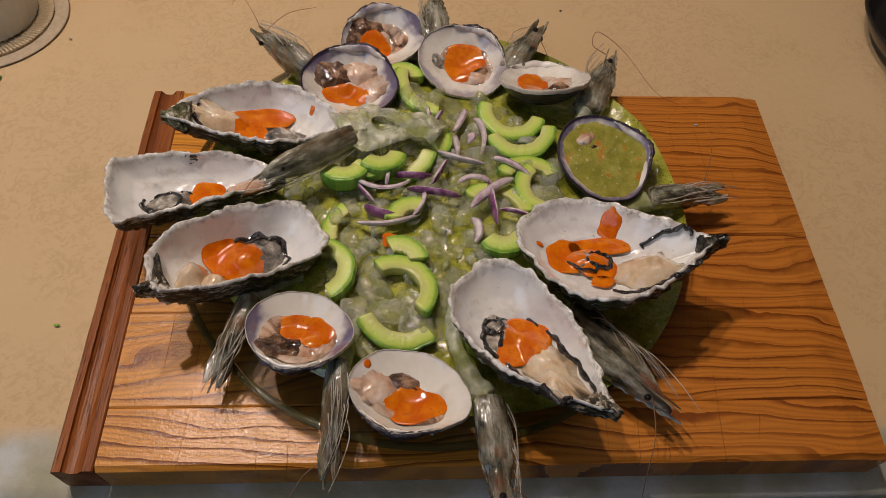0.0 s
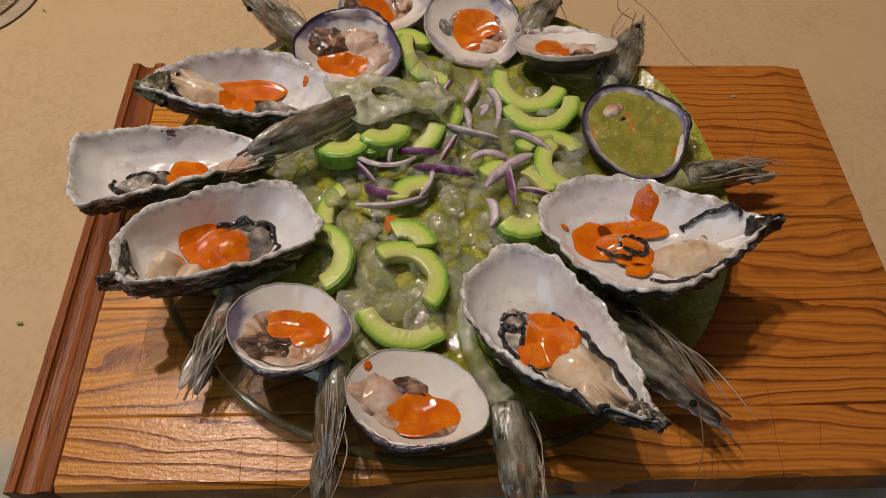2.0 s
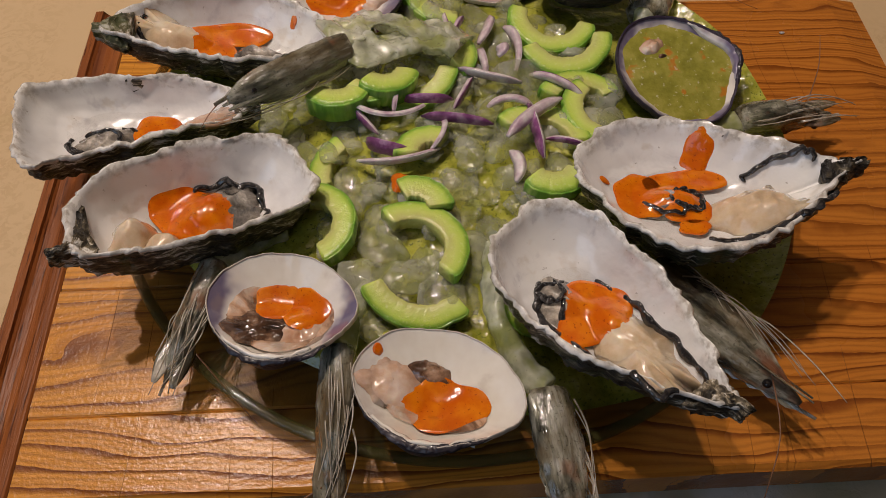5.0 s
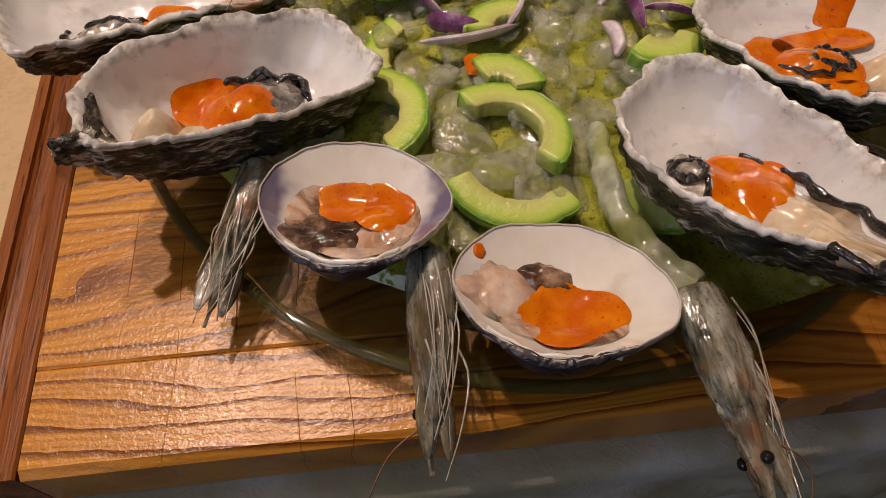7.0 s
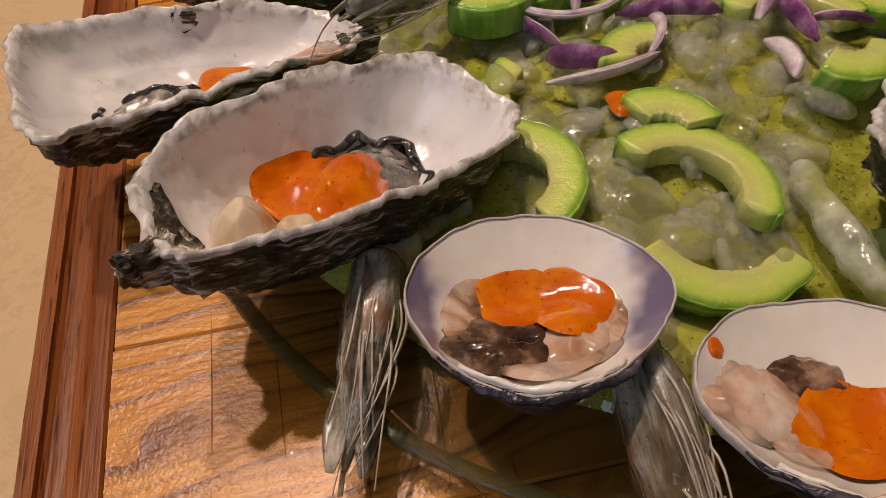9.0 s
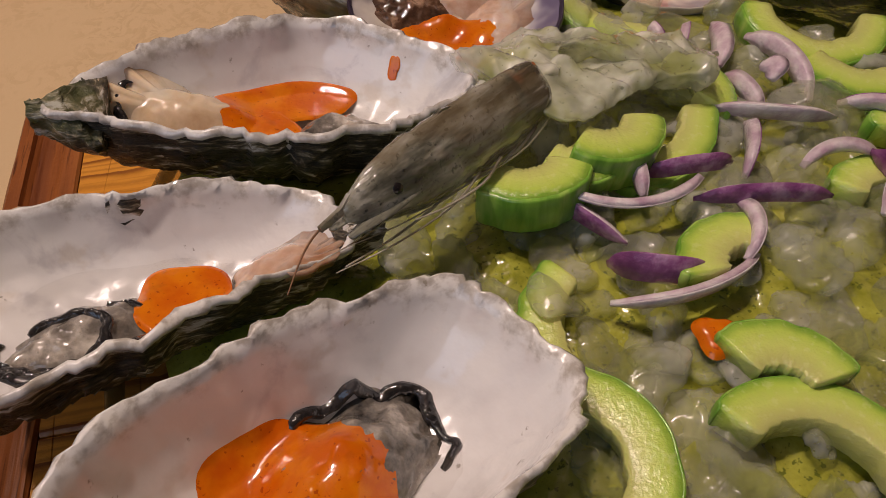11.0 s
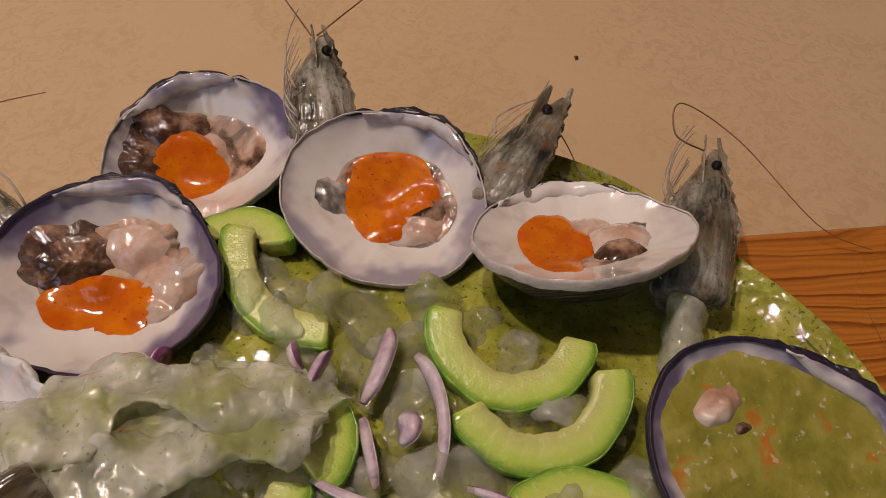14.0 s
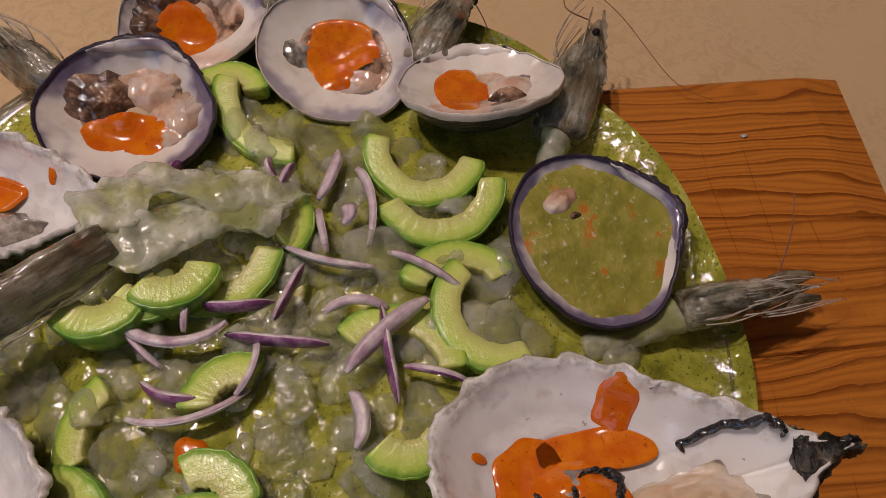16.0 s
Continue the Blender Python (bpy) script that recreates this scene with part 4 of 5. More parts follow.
    part("hinge_plate", bm, lining, shell, "thick toothed hinge plate")
    bm = bmesh.new()
    pts = [rim[i] * 1.012 + Vector((0, 0, -0.0006)) for i in range(10, 39)]
    tube(bm, pts, [0.0017 * (0.35 + 0.65 * math.sin(math.pi * (q + 0.5) / 29)) * (1 + 0.5 * nz(q * 0.7, seed)) for q in range(29)], 8, 0.8)
    wobble(bm, 0.0012, 240, seed)
    part("hinge", bm, DARK_CLAM, shell, "rough dark hinge ligament")
    if not fill:
        splash(bowl, (0.002, 0.001, a * skin, b * skin * 0.95, 0), seed + 0.5, VEIL, "mantle", ob, "thin pinkish mantle skin", 0.0014, climb=0.0085)
    for i, (wx, wy, rx, ry, rot, hh, mat) in enumerate(bodies):
        q = inv @ Vector((wx, wy, centre[2] - 0.006))
        rx, ry, hh = rx * 1.25, ry * 1.3, hh * 0.66
        lump(bowl, (q.x, q.y, rx, ry, rot - heading + 90, hh), seed + i * 3.1, mat, "gut" if mat == BROWN else "meat", ob, "dark brown clam gut" if mat == BROWN else "pale pink clam meat")
    if fill:
        bm = bmesh.new()
        rings = [[Vector((p.x * v, p.y * v + 0.0024 * (1 - v), -0.0032 + 0.0007 * nz(p.x * v * 90, p.y * v * 90, 2))) for p in rim] for v in [0.02 + 0.90 * k / 20 for k in range(21)]]
        loft(bm, rings, cap=(True, False))
        part("green_filling", bm, FILLING, ob, "green chilli sauce filling the shell")
        bowl.domes.append((0, 0, 0.026, 0.024, 0, 0.0, 0))
        bowl.top = lambda x, y: -0.0052
    for i, (wx, wy, rx, ry, rot) in enumerate(pours):
        q = inv @ Vector((wx, wy, centre[2] - 0.006))
        splash(bowl, (q.x, q.y, rx * 1.05, ry * 1.2, rot - heading + 90), seed + i * 2.7, HOT, "hot_sauce", ob, "glossy orange chilli sauce", 0.0017)
    return ob


clam("grey clam half shell with brown meat and orange sauce", (-0.064, 0.337, 0.064), 0.0345, 0.86, 112, 12, 0.016, 11, VIOLET, PALE_LIP, GREY_CLAM,
     [(-0.077, 0.351, 0.010, 0.008, 10, 0.008, BROWN), (-0.068, 0.344, 0.010, 0.010, 0, 0.008, PINK), (-0.085, 0.340, 0.006, 0.009, 0, 0.006, BROWN)], [(-0.072, 0.330, 0.0170, 0.0145, 10)])
clam("black-lipped clam half shell with violet lining and sauce", (-0.0876, 0.2822, 0.067), 0.0372, 0.87, 78, 11, 0.015, 12, VIOLET, LIP, DARK_CLAM,
     [(-0.100, 0.293, 0.013, 0.010, 0, 0.008, BROWN), (-0.082, 0.297, 0.011, 0.007, 0, 0.009, PINK), (-0.074, 0.281, 0.013, 0.010, 50, 0.008, PINK), (-0.090, 0.286, 0.008, 0.006, 20, 0.009, BEIGE)], [(-0.096, 0.2715, 0.0215, 0.0130, 4)])
clam("ivory clam half shell full of orange chilli sauce", (0.0, 0.3105, 0.062), 0.0362, 0.88, 58, 17, 0.012, 13, HALF, PALE_LIP, DARK_CLAM,
     [(0.008, 0.303, 0.012, 0.007, 0, 0.008, PINK), (-0.019, 0.317, 0.006, 0.006, 0, 0.004, SILVER), (0.014, 0.309, 0.006, 0.006, 0, 0.008, BROWN)], [(0.004, 0.322, 0.0200, 0.0120, 10), (-0.004, 0.312, 0.011, 0.012, 0)], skin=0.6)
clam("shallow ivory clam with black shell and orange sauce", (0.060, 0.283, 0.071), 0.0345, 0.84, 96, -21, 0.008, 14, IVORY, PALE_LIP, DARK_CLAM,
     [(0.073, 0.284, 0.010, 0.007, 0, 0.007, PINK), (0.072, 0.277, 0.007, 0.005, 0, 0.007, BROWN)], [(0.053, 0.282, 0.0098, 0.0160, 0)], nose=-6, skin=0.45)
clam("black-edged clam half shell filled with green sauce", (0.0965, 0.2065, 0.067), 0.0365, 0.88, 28, 10, 0.012, 15, VIOLET, LIP, DARK_CLAM,
     [(0.091, 0.218, 0.0055, 0.004, 20, 0.0150, BROWN), (0.086, 0.224, 0.010, 0.006, 30, 0.0150, PINK), (0.100, 0.214, 0.006, 0.004, 20, 0.0135, PINK)], [], fill=True, nose=20)
clam("violet-edged clam half shell with meat and orange sauce", (-0.1075, 0.067, 0.076), 0.0312, 0.82, 258, -3, 0.012, 16, TIPPED, PALE_LIP, DARK_CLAM,
     [(-0.114, 0.062, 0.014, 0.009, 0, 0.007, BROWN), (-0.100, 0.060, 0.010, 0.008, 30, 0.008, PINK)], [(-0.110, 0.075, 0.011, 0.0085, 0), (-0.097, 0.071, 0.0115, 0.0105, -30)], nose=-6)
clam("ivory clam half shell with pink meat and orange sauce", (-0.0435, 0.0305, 0.070), 0.0350, 0.76, 252, -8, 0.012, 17, IVORY, PALE_LIP, DARK_CLAM,
     [(-0.061, 0.036, 0.011, 0.009, -20, 0.008, PINK), (-0.046, 0.041, 0.010, 0.005, -20, 0.007, BROWN)], [(-0.036, 0.023, 0.019, 0.012, -8), (-0.067, 0.049, 0.002, 0.002, 0)], nose=-25, skin=0.66)


# ---- whole shrimps ----
def shrimp(label, base, tip, roll, body, seed, feelers=(), girth=1.0, blunt=False):
    """base: where head and tail meet; tip: end of the beak; body: the peeled tail's way from base inward."""
    b, t = Vector(base), Vector(tip)
    L = (t - b).length
    m = basis(b, t - b, roll)
    inv = m.inverted()
    ob = thing("shrimp", m, label, "shrimp", "shrimps round the plate")
    # carapace
    bm = bmesh.new()
    rings = []
    g = girth * 0.0112
    prof = [(0.0, 0.80), (0.04, 0.95), (0.18, 1.0), (0.34, 0.98), (0.5, 0.86), (0.64, 0.66), (0.76, 0.44), (0.86, 0.24), (0.93, 0.10)]
    if blunt:
        prof = [(0.0, 0.86), (0.04, 0.98), (0.3, 1.0), (0.55, 0.98), (0.70, 0.90), (0.80, 0.72), (0.88, 0.46), (0.93, 0.2)]
    fine = 44
    for k in range(fine + 1):
        s = 0.93 * k / fine
        r = g * np.interp(s, [p[0] for p in prof], [p[1] for p in prof])
        ring = []
        for i in range(32):
            a = math.tau * i / 32
            keel = 1 + 0.16 * max(0, math.sin(a)) ** 6
            e = 1 + 0.08 * nz(s * 9, math.cos(a) * 2, seed + math.sin(a)) + 0.05 * nz(s * 26, math.cos(a) * 5, seed + math.sin(a) * 3) - 0.09 * math.exp(-((s - 0.5 - 0.1 * math.sin(a)) / 0.025) ** 2) - 0.06 * math.exp(-((math.sin(a) + 0.25 - 0.5 * s) / 0.09) ** 2)
            drop = -0.25 * r * (1 if math.sin(a) < 0 else 0) * math.sin(math.pi * s)
            ring.append(Vector((s * L, 0.82 * r * e * math.cos(a), 1.05 * r * e * keel * math.sin(a) + drop + g * 0.35 * s)))
        rings.append(ring)
    loft(bm, rings)
    head = part("carapace", bm, SHELL, ob, "grey speckled head shell")
    # beak with a toothed crest
    bm = bmesh.new()
    top, low = [], []
    for k in range(15):
        s = 0.42 + 0.60 * k / 14
        zc = g * (1.12 - 0.95 * max(0, (s - 0.42)) / 0.60)
        tooth = 0.0013 * (k % 2) * (1 if k < 13 else 0)
        top.append((s * L, zc + 0.0009 + tooth + g * 0.35 * s * 0.6))
        low.append((s * L, zc - 0.0035 * (1 - k / 14) - 0.0004 + g * 0.35 * s * 0.6))
    loop = top + low[::-1]
    loft(bm, [[Vector((x, w, z)) for x, z in loop] for w in (-0.0006, 0.0006)])
    part("beak", bm, SHELL, head, "dark toothed beak", smooth=False)
    for side in (-1, 1):
        bm = bmesh.new()
        bmesh.ops.create_icosphere(bm, subdivisions=2, radius=0.0021)
        for v in bm.verts:
            v.co = Vector((0.76 * L, side * g * 0.44, g * 0.42)) + v.co
        part("eye", bm, EYE, head, "shiny black eye")
    rnd = random.Random(int(seed * 10))
    for i in range(15):
        side = -1 if i % 2 else 1
        x0 = L * rnd.uniform(0.02, 0.5)
        y0 = side * g * rnd.uniform(0.1, 0.75)
        reach = min(L * rnd.uniform(0.35, 0.75), L * 1.06 - x0)
        bend, sag = rnd.uniform(-1, 1), rnd.uniform(0.0, 0.35) ** 2 * 1.4
        pts = [(x0, y0, -g * 0.75), (x0 + reach * 0.25, y0 * 1.1, -g * (1.02 + sag)), (x0 + reach * 0.65, y0 * 0.8 + bend * 0.002, -g * (0.90 + sag)), (x0 + reach, y0 * 0.5 + bend * 0.005, -g * (0.45 + 1.6 * sag))]
        bm = bmesh.new()
        tube(bm, spline(pts, 12), [(0.00022 + 0.00034 * abs(bend)) * (1 - 0.6 * k / 11) * (1 + 0.15 * nz(k, i, seed)) for k in range(12)], 5)
        part("leg", bm, LIMB, ob, "thin pinkish leg")
    for side in (-1, 1):
        bm = bmesh.new()
        rings = []
        for k in range(9):
            s = k / 8
            w = 0.0032 * math.sin(math.pi * (0.12 + 0.8 * s)) + 0.0002
            x = L * (0.60 + 0.36 * s)
            rings.append([Vector((x, side * (g * 0.42 + w * c), g * 0.05 + 0.0005 * math.sin(a) - 0.001 * s)) for a, c in ((math.tau * q / 8, math.cos(math.tau * q / 8)) for q in range(8))])
        loft(bm, rings)
        part("antennal_scale", bm, SHELL, head, "flat translucent scale beside the beak")
    for way in feelers:
        pts = [inv @ Vector(p) for p in way]
        bm = bmesh.new()
        tube(bm, spline(pts, 40), [0.00040 * (1 - 0.6 * k / 39) for k in range(40)], 5)
        part("antenna", bm, FEELER, head, "long thin brown antenna")
    if body:
        pts = spline([inv @ Vector(p) for p in (base, *body)], 40)
        bm = bmesh.new()
        radii = []
        for k in range(40):
            s = k / 39
            ripple = 0.10 * abs(math.sin(s * math.pi * 5)) - 0.05
            radii.append(girth * (0.0085 - 0.0035 * s) * (1 + ripple) * (0.75 if k in (0, 39) else 1))
        tube(bm, pts, radii, 14, 0.8)
        wobble(bm, 0.0018, 130, seed)
        part("tail", bm, OPEN_RAW, ob, "peeled translucent grey tail flesh")
    return ob


shrimp("raw grey shrimp head raised beside a violet clam", (-0.119, 0.302, 0.056), (-0.168, 0.344, 0.066), 200, [(-0.112, 0.292, 0.046), (-0.102, 0.280, 0.041)], 1,
       [[(-0.160, 0.338, 0.066), (-0.168, 0.352, 0.075), (-0.178, 0.366, 0.078), (-0.185, 0.360, 0.074)], [(-0.158, 0.336, 0.066), (-0.140, 0.352, 0.072), (-0.118, 0.360, 0.072)]])
shrimp("raw grey shrimp head standing between two clams", (-0.022, 0.335, 0.056), (-0.024, 0.387, 0.074), 100, [(-0.021, 0.325, 0.046), (-0.020, 0.312, 0.040)], 2,
       [[(-0.024, 0.382, 0.074), (-0.036, 0.398, 0.084), (-0.040, 0.404, 0.080)], [(-0.022, 0.382, 0.074), (0.006, 0.405, 0.080), (0.026, 0.420, 0.078)]], 0.95)
shrimp("raw grey-green shrimp head with feathery legs behind clams", (0.034, 0.308, 0.052), (0.068, 0.352, 0.066), 60, [], 3,
       [[(0.062, 0.345, 0.062), (0.070, 0.335, 0.052), (0.074, 0.322, 0.046)]])
shrimp("raw shrimp head with long curled antenna on the plate edge", (0.093, 0.264, 0.052), (0.127, 0.341, 0.046), 80, [(0.086, 0.245, 0.049), (0.080, 0.228, 0.048)], 4,
       [[(0.122, 0.332, 0.050), (0.108, 0.332, 0.060), (0.114, 0.346, 0.062), (0.136, 0.334, 0.052), (0.160, 0.302, 0.038), (0.180, 0.293, 0.032)]])
shrimp("raw grey shrimp head hanging over the wooden board", (0.126, 0.178, 0.054), (0.186, 0.184, 0.054), 195, [(0.108, 0.173, 0.050), (0.088, 0.168, 0.048)], 5,
       [[(0.165, 0.186, 0.060), (0.170, 0.200, 0.072), (0.172, 0.215, 0.080)]])
shrimp("raw grey shrimp head with dangling legs over the board", (0.056, 0.084, 0.060), (0.116, 0.018, 0.058), 130, [(0.040, 0.100, 0.052), (0.030, 0.115, 0.050)], 6,
       [[(0.098, 0.034, 0.062), (0.100, 0.010, 0.050), (0.096, -0.010, 0.030), (0.098, -0.022, 0.0)]], 1.1)
shrimp("raw shrimp with head hanging over the board edge", (0.003, 0.030, 0.060), (0.010, -0.043, 0.054), 60, [(-0.008, 0.045, 0.058), (-0.016, 0.070, 0.060), (-0.014, 0.104, 0.058)], 7,
       [[(0.010, -0.020, 0.058), (0.024, -0.030, 0.050), (0.020, -0.055, 0.030)]], 0.85)
shrimp("raw grey shrimp head with pale legs over the board", (-0.084, 0.053, 0.060), (-0.088, -0.017, 0.052), 150, [(-0.078, 0.075, 0.052), (-0.070, 0.090, 0.050)], 8,
       [[(-0.090, -0.004, 0.056), (-0.103, -0.010, 0.045), (-0.112, -0.024, 0.030), (-0.110, -0.034, 0.0)]], 0.82)
shrimp("raw grey shrimp head with splayed legs on the plate rim", (-0.142, 0.099, 0.056), (-0.160, 0.040, 0.052), 160, [(-0.128, 0.112, 0.052), (-0.112, 0.120, 0.050)], 9,
       [[(-0.146, 0.055, 0.055), (-0.132, 0.040, 0.042), (-0.122, 0.030, 0.034)]], 0.85)
shrimp("raw shrimp lying on top with butterflied glistening tail", (-0.081, 0.213, 0.080), (-0.141, 0.168, 0.085), 20, [], 10,
       [[(-0.136, 0.176, 0.088), (-0.146, 0.170, 0.082), (-0.152, 0.160, 0.078)]], 0.74, blunt=True)


# butterflied tail of the topmost shrimp, two ruffled lobes
def build_open_tail():
    ob = [o for o in bpy.data.objects if o.name.startswith("shrimp") and o.parent is None][-1]
    inv = ob.matrix_world.inverted()
    for i, way in enumerate(([(-0.095, 0.224, 0.078), (-0.072, 0.238, 0.076), (-0.050, 0.238, 0.072), (-0.028, 0.237, 0.070), (-0.018, 0.230, 0.068)],
                             [(-0.095, 0.216, 0.077), (-0.078, 0.214, 0.076), (-0.060, 0.224, 0.073), (-0.040, 0.228, 0.071), (-0.022, 0.226, 0.068)])):
        bm = bmesh.new()
        tube(bm, spline([inv @ Vector(p) for p in way], 90), [0.0125 * (0.9 + 0.12 * math.sin(k * 0.15 + 2 * i)) * (0.6 if k in (0, 89) else 1) for k in range(90)], 40, 0.32)
        wobble(bm, 0.0060, 62, i + 3)
        wobble(bm, 0.0022, 160, i + 8)
        wobble(bm, 0.0007, 420, i + 1)
        part("tail_lobe", bm, OPEN_RAW, ob, "glassy ruffled shrimp flesh")


build_open_tail()


# ---- salad on the plate ----
def cucumber(label, cx, cy, r, a0, a1, z, width=0.0098, thick=0.0075, lean=(0, 0), seed=0, pointed=0.75):
    """A curved slice with its core cut away: flesh, and peel on the outer side."""
    ob = thing("cucumber_slice", Matrix.Translation((cx, cy, z)) @ Euler((radians(lean[0]), radians(lean[1]), 0)).to_matrix().to_4x4(), label, "cucumber", "cucumber slices in the salad")
    n = 40
    bm = bmesh.new()
    across = bm.verts.layers.float.new("across")
    prof = ((-1.0, -0.9), (-0.93, -1.0), (0.93, -1.0), (1.0, -0.9), (1.0, 0.86), (0.93, 0.96), (0.6, 1.0), (0.0, 1.02), (-0.6, 1.0), (-0.93, 0.94), (-1.0, 0.84))
    flesh, peel = [], []
    for k in range(n + 1):
        s = k / n
        a = radians(a0 + (a1 - a0) * s)
        e = min(1.0, (1 - abs(2 * s - 1)) * 9 + pointed) ** 0.6
        w, h = width / 2 * e, thick / 2
        mid = r + 0.0005 * nz(s * 5, seed)
        u = Vector((math.cos(a), math.sin(a), 0))
        bump = 0.0006 * nz(s * 10, seed, 3)
        flesh.append([u * (mid + dx * w + bump + (0.0005 * nz(s * 30, dx * 2, seed) if dx < -0.5 else 0)) + Vector((0, 0, h * dz + 0.0003 * nz(s * 24, dx * 2, seed + 4))) for dx, dz in prof])
        peel.append([u * (mid + dx * w + bump) + Vector((0, 0, h * dz)) for dx, dz in ((0.99, -0.97), (1.10, -0.80), (1.15, 0.0), (1.10, 0.76), (0.985, 0.94), (0.96, 0.5), (0.96, -0.5))])
    vs = loft(bm, flesh)
    for ring in vs:
        for v, (dx, dz) in zip(ring, prof):
            v[across] = (dx + 1) / 2
    for v in bm.verts:
        if len(v.link_faces) == len(prof):
            v[across] = 0.5
    part("flesh", bm, CUKE, ob, "pale green wet flesh")
    bm = bmesh.new()
    loft(bm, peel)
    part("peel", bm, PEEL, ob, "dark green peel")
    return ob


def nearer(x, y, up):
    """Slides a place on the salad towards the front of the plate as it is lifted."""
    d = Vector((-0.03 - x, 0.02 - y)).normalized() * up * 0.7
    return x + d.x, y + d.y


CURVED = "curved pale green cucumber slice without seeds"
CHUNK = "short thick cucumber chunk with dark green peel"
for i, (cx, cy, r, a0, a1, dz, lean) in enumerate([
        (-0.0176, 0.2955, 0.0306, -196, -94, 0.004, (8, 0)), (0.0360, 0.2595, 0.0201, -199, -19, 0.004, (10, 0)), (0.0393, 0.2417, 0.0217, -159, -2, 0.006, (14, 0)),
        (0.0440, 0.1909, 0.0193, 28, 158, 0.002, (0, 5)), (0.0585, 0.1864, 0.0208, -233, -69, 0.003, (0, 0)), (0.0158, 0.1633, 0.0222, 2, 135, 0.003, (-6, 0)),
        (-0.0508, 0.2216, 0.0227, -150, -10, 0.004, (14, 0)), (-0.0487, 0.2983, 0.0117, 3, 151, 0.004, (0, 0)), (-0.0747, 0.1500, 0.0221, 121, 200, 0.003, (0, -8)),
        (-0.1031, 0.1193, 0.0187, -65, 93, 0.004, (0, -8)), (-0.0517, 0.1040, 0.0203, -44, 125, 0.004, (-4, 4)), (-0.0470, 0.0960, 0.0253, -160, -50, 0.008, (14, 0))]):
    m = radians((a0 + a1) / 2)
    up = 0.0035
    cx, cy = nearer(cx, cy, up + 0.001)
    z = sauce_height(cx + r * math.cos(m), cy + r * math.sin(m)) + dz + up
    cucumber(CURVED, cx, cy, r, a0, a1, z, lean=lean, seed=i, width=0.0108, thick=0.0095 if i in (1, 2, 11) else 0.0082)
for i, (x, y, out, span, dz, lean, thick) in enumerate([
        (-0.0745, 0.198, -95, 40, 0.010, (12, 0), 0.010), (-0.0605, 0.2005, -70, 62, 0.010, (0, 8), 0.013), (-0.0465, 0.1705, 120, 60, 0.004, (-8, 0), 0.006), (-0.0175, 0.231, 0, 55, 0.004, (0, 10), 0.007),
        (-0.0885, 0.1905, -88, 58, 0.008, (-4, 0), 0.013), (0.022, 0.135, -85, 58, 0.008, (8, 0), 0.012), (-0.044, 0.1375, 60, 55, 0.004, (0, 0), 0.006), (-0.0005, 0.0715, 215, 55, 0.006, (25, -25), 0.013)]):
    o = radians(out)
    x, y = nearer(x, y, 0.007)
    cx, cy = x - 0.013 * math.cos(o), y - 0.013 * math.sin(o)
    cucumber(CHUNK, cx, cy, 0.013, out - span, out + span, sauce_height(x, y) + dz + 0.005, width=0.012, thick=thick, lean=lean, seed=20 + i)


def onion(label, cx, cy, r, a0, a1, z, wide, purple, seed, flip=1, lean=0):
    """A crescent of red onion: pale flesh, violet skin on the outer side."""
    rnd = random.Random(seed)
    am = radians((a0 + a1) / 2)
    mid = Vector((cx + r * math.cos(am), cy + r * math.sin(am), z))
    ob = thing("onion_sliver", Matrix.Translation(mid) @ Matrix.Rotation(am, 4, "Z") @ Matrix.Rotation(radians(lean), 4, "Y"), label, "onion", "red onion slivers in the salad")
    n = 24
    flesh, skin = [], []
    half = radians(a1 - a0) / 2
    for k in range(n + 1):
        s = 2 * k / n - 1
        a = half * s
        e = max(0.22, (1 - abs(s) ** 4.5))
        h = wide / 2 * e
        arch = 0.0022 * (1 - s * s) * rnd.uniform(0.97, 1.0)
        u = Vector((math.cos(a), math.sin(a), 0))
        t = 0.0014 * (0.6 + 0.4 * e)
        p = u * r - Vector((r, 0, 0)) + Vector((0, 0, arch))
        tip = u * 0.35 + Vector((0, 0, 0.94))
        flesh.append([p + tip * (dz * h) + u * (dx * t * flip) for dx, dz in ((-1, -0.85), (0.55, -1), (0.55, 1), (-1, 0.85), (-1.25, 0))])
        skin.append([p + tip * (dz * h) + u * (dx * t * flip) for dx, dz in ((0.56, -1.0), (0.82, -0.94), (0.95, 0.0), (0.82, 0.94), (0.56, 1.0))])
    bm = bmesh.new()
    loft(bm, flesh)
    part("flesh", bm, ONION, ob)
    bm = bmesh.new()
    loft(bm, skin)
    part("skin", bm, PURPLE if purple else ONION, ob, "violet onion skin" if purple else "")
    return ob


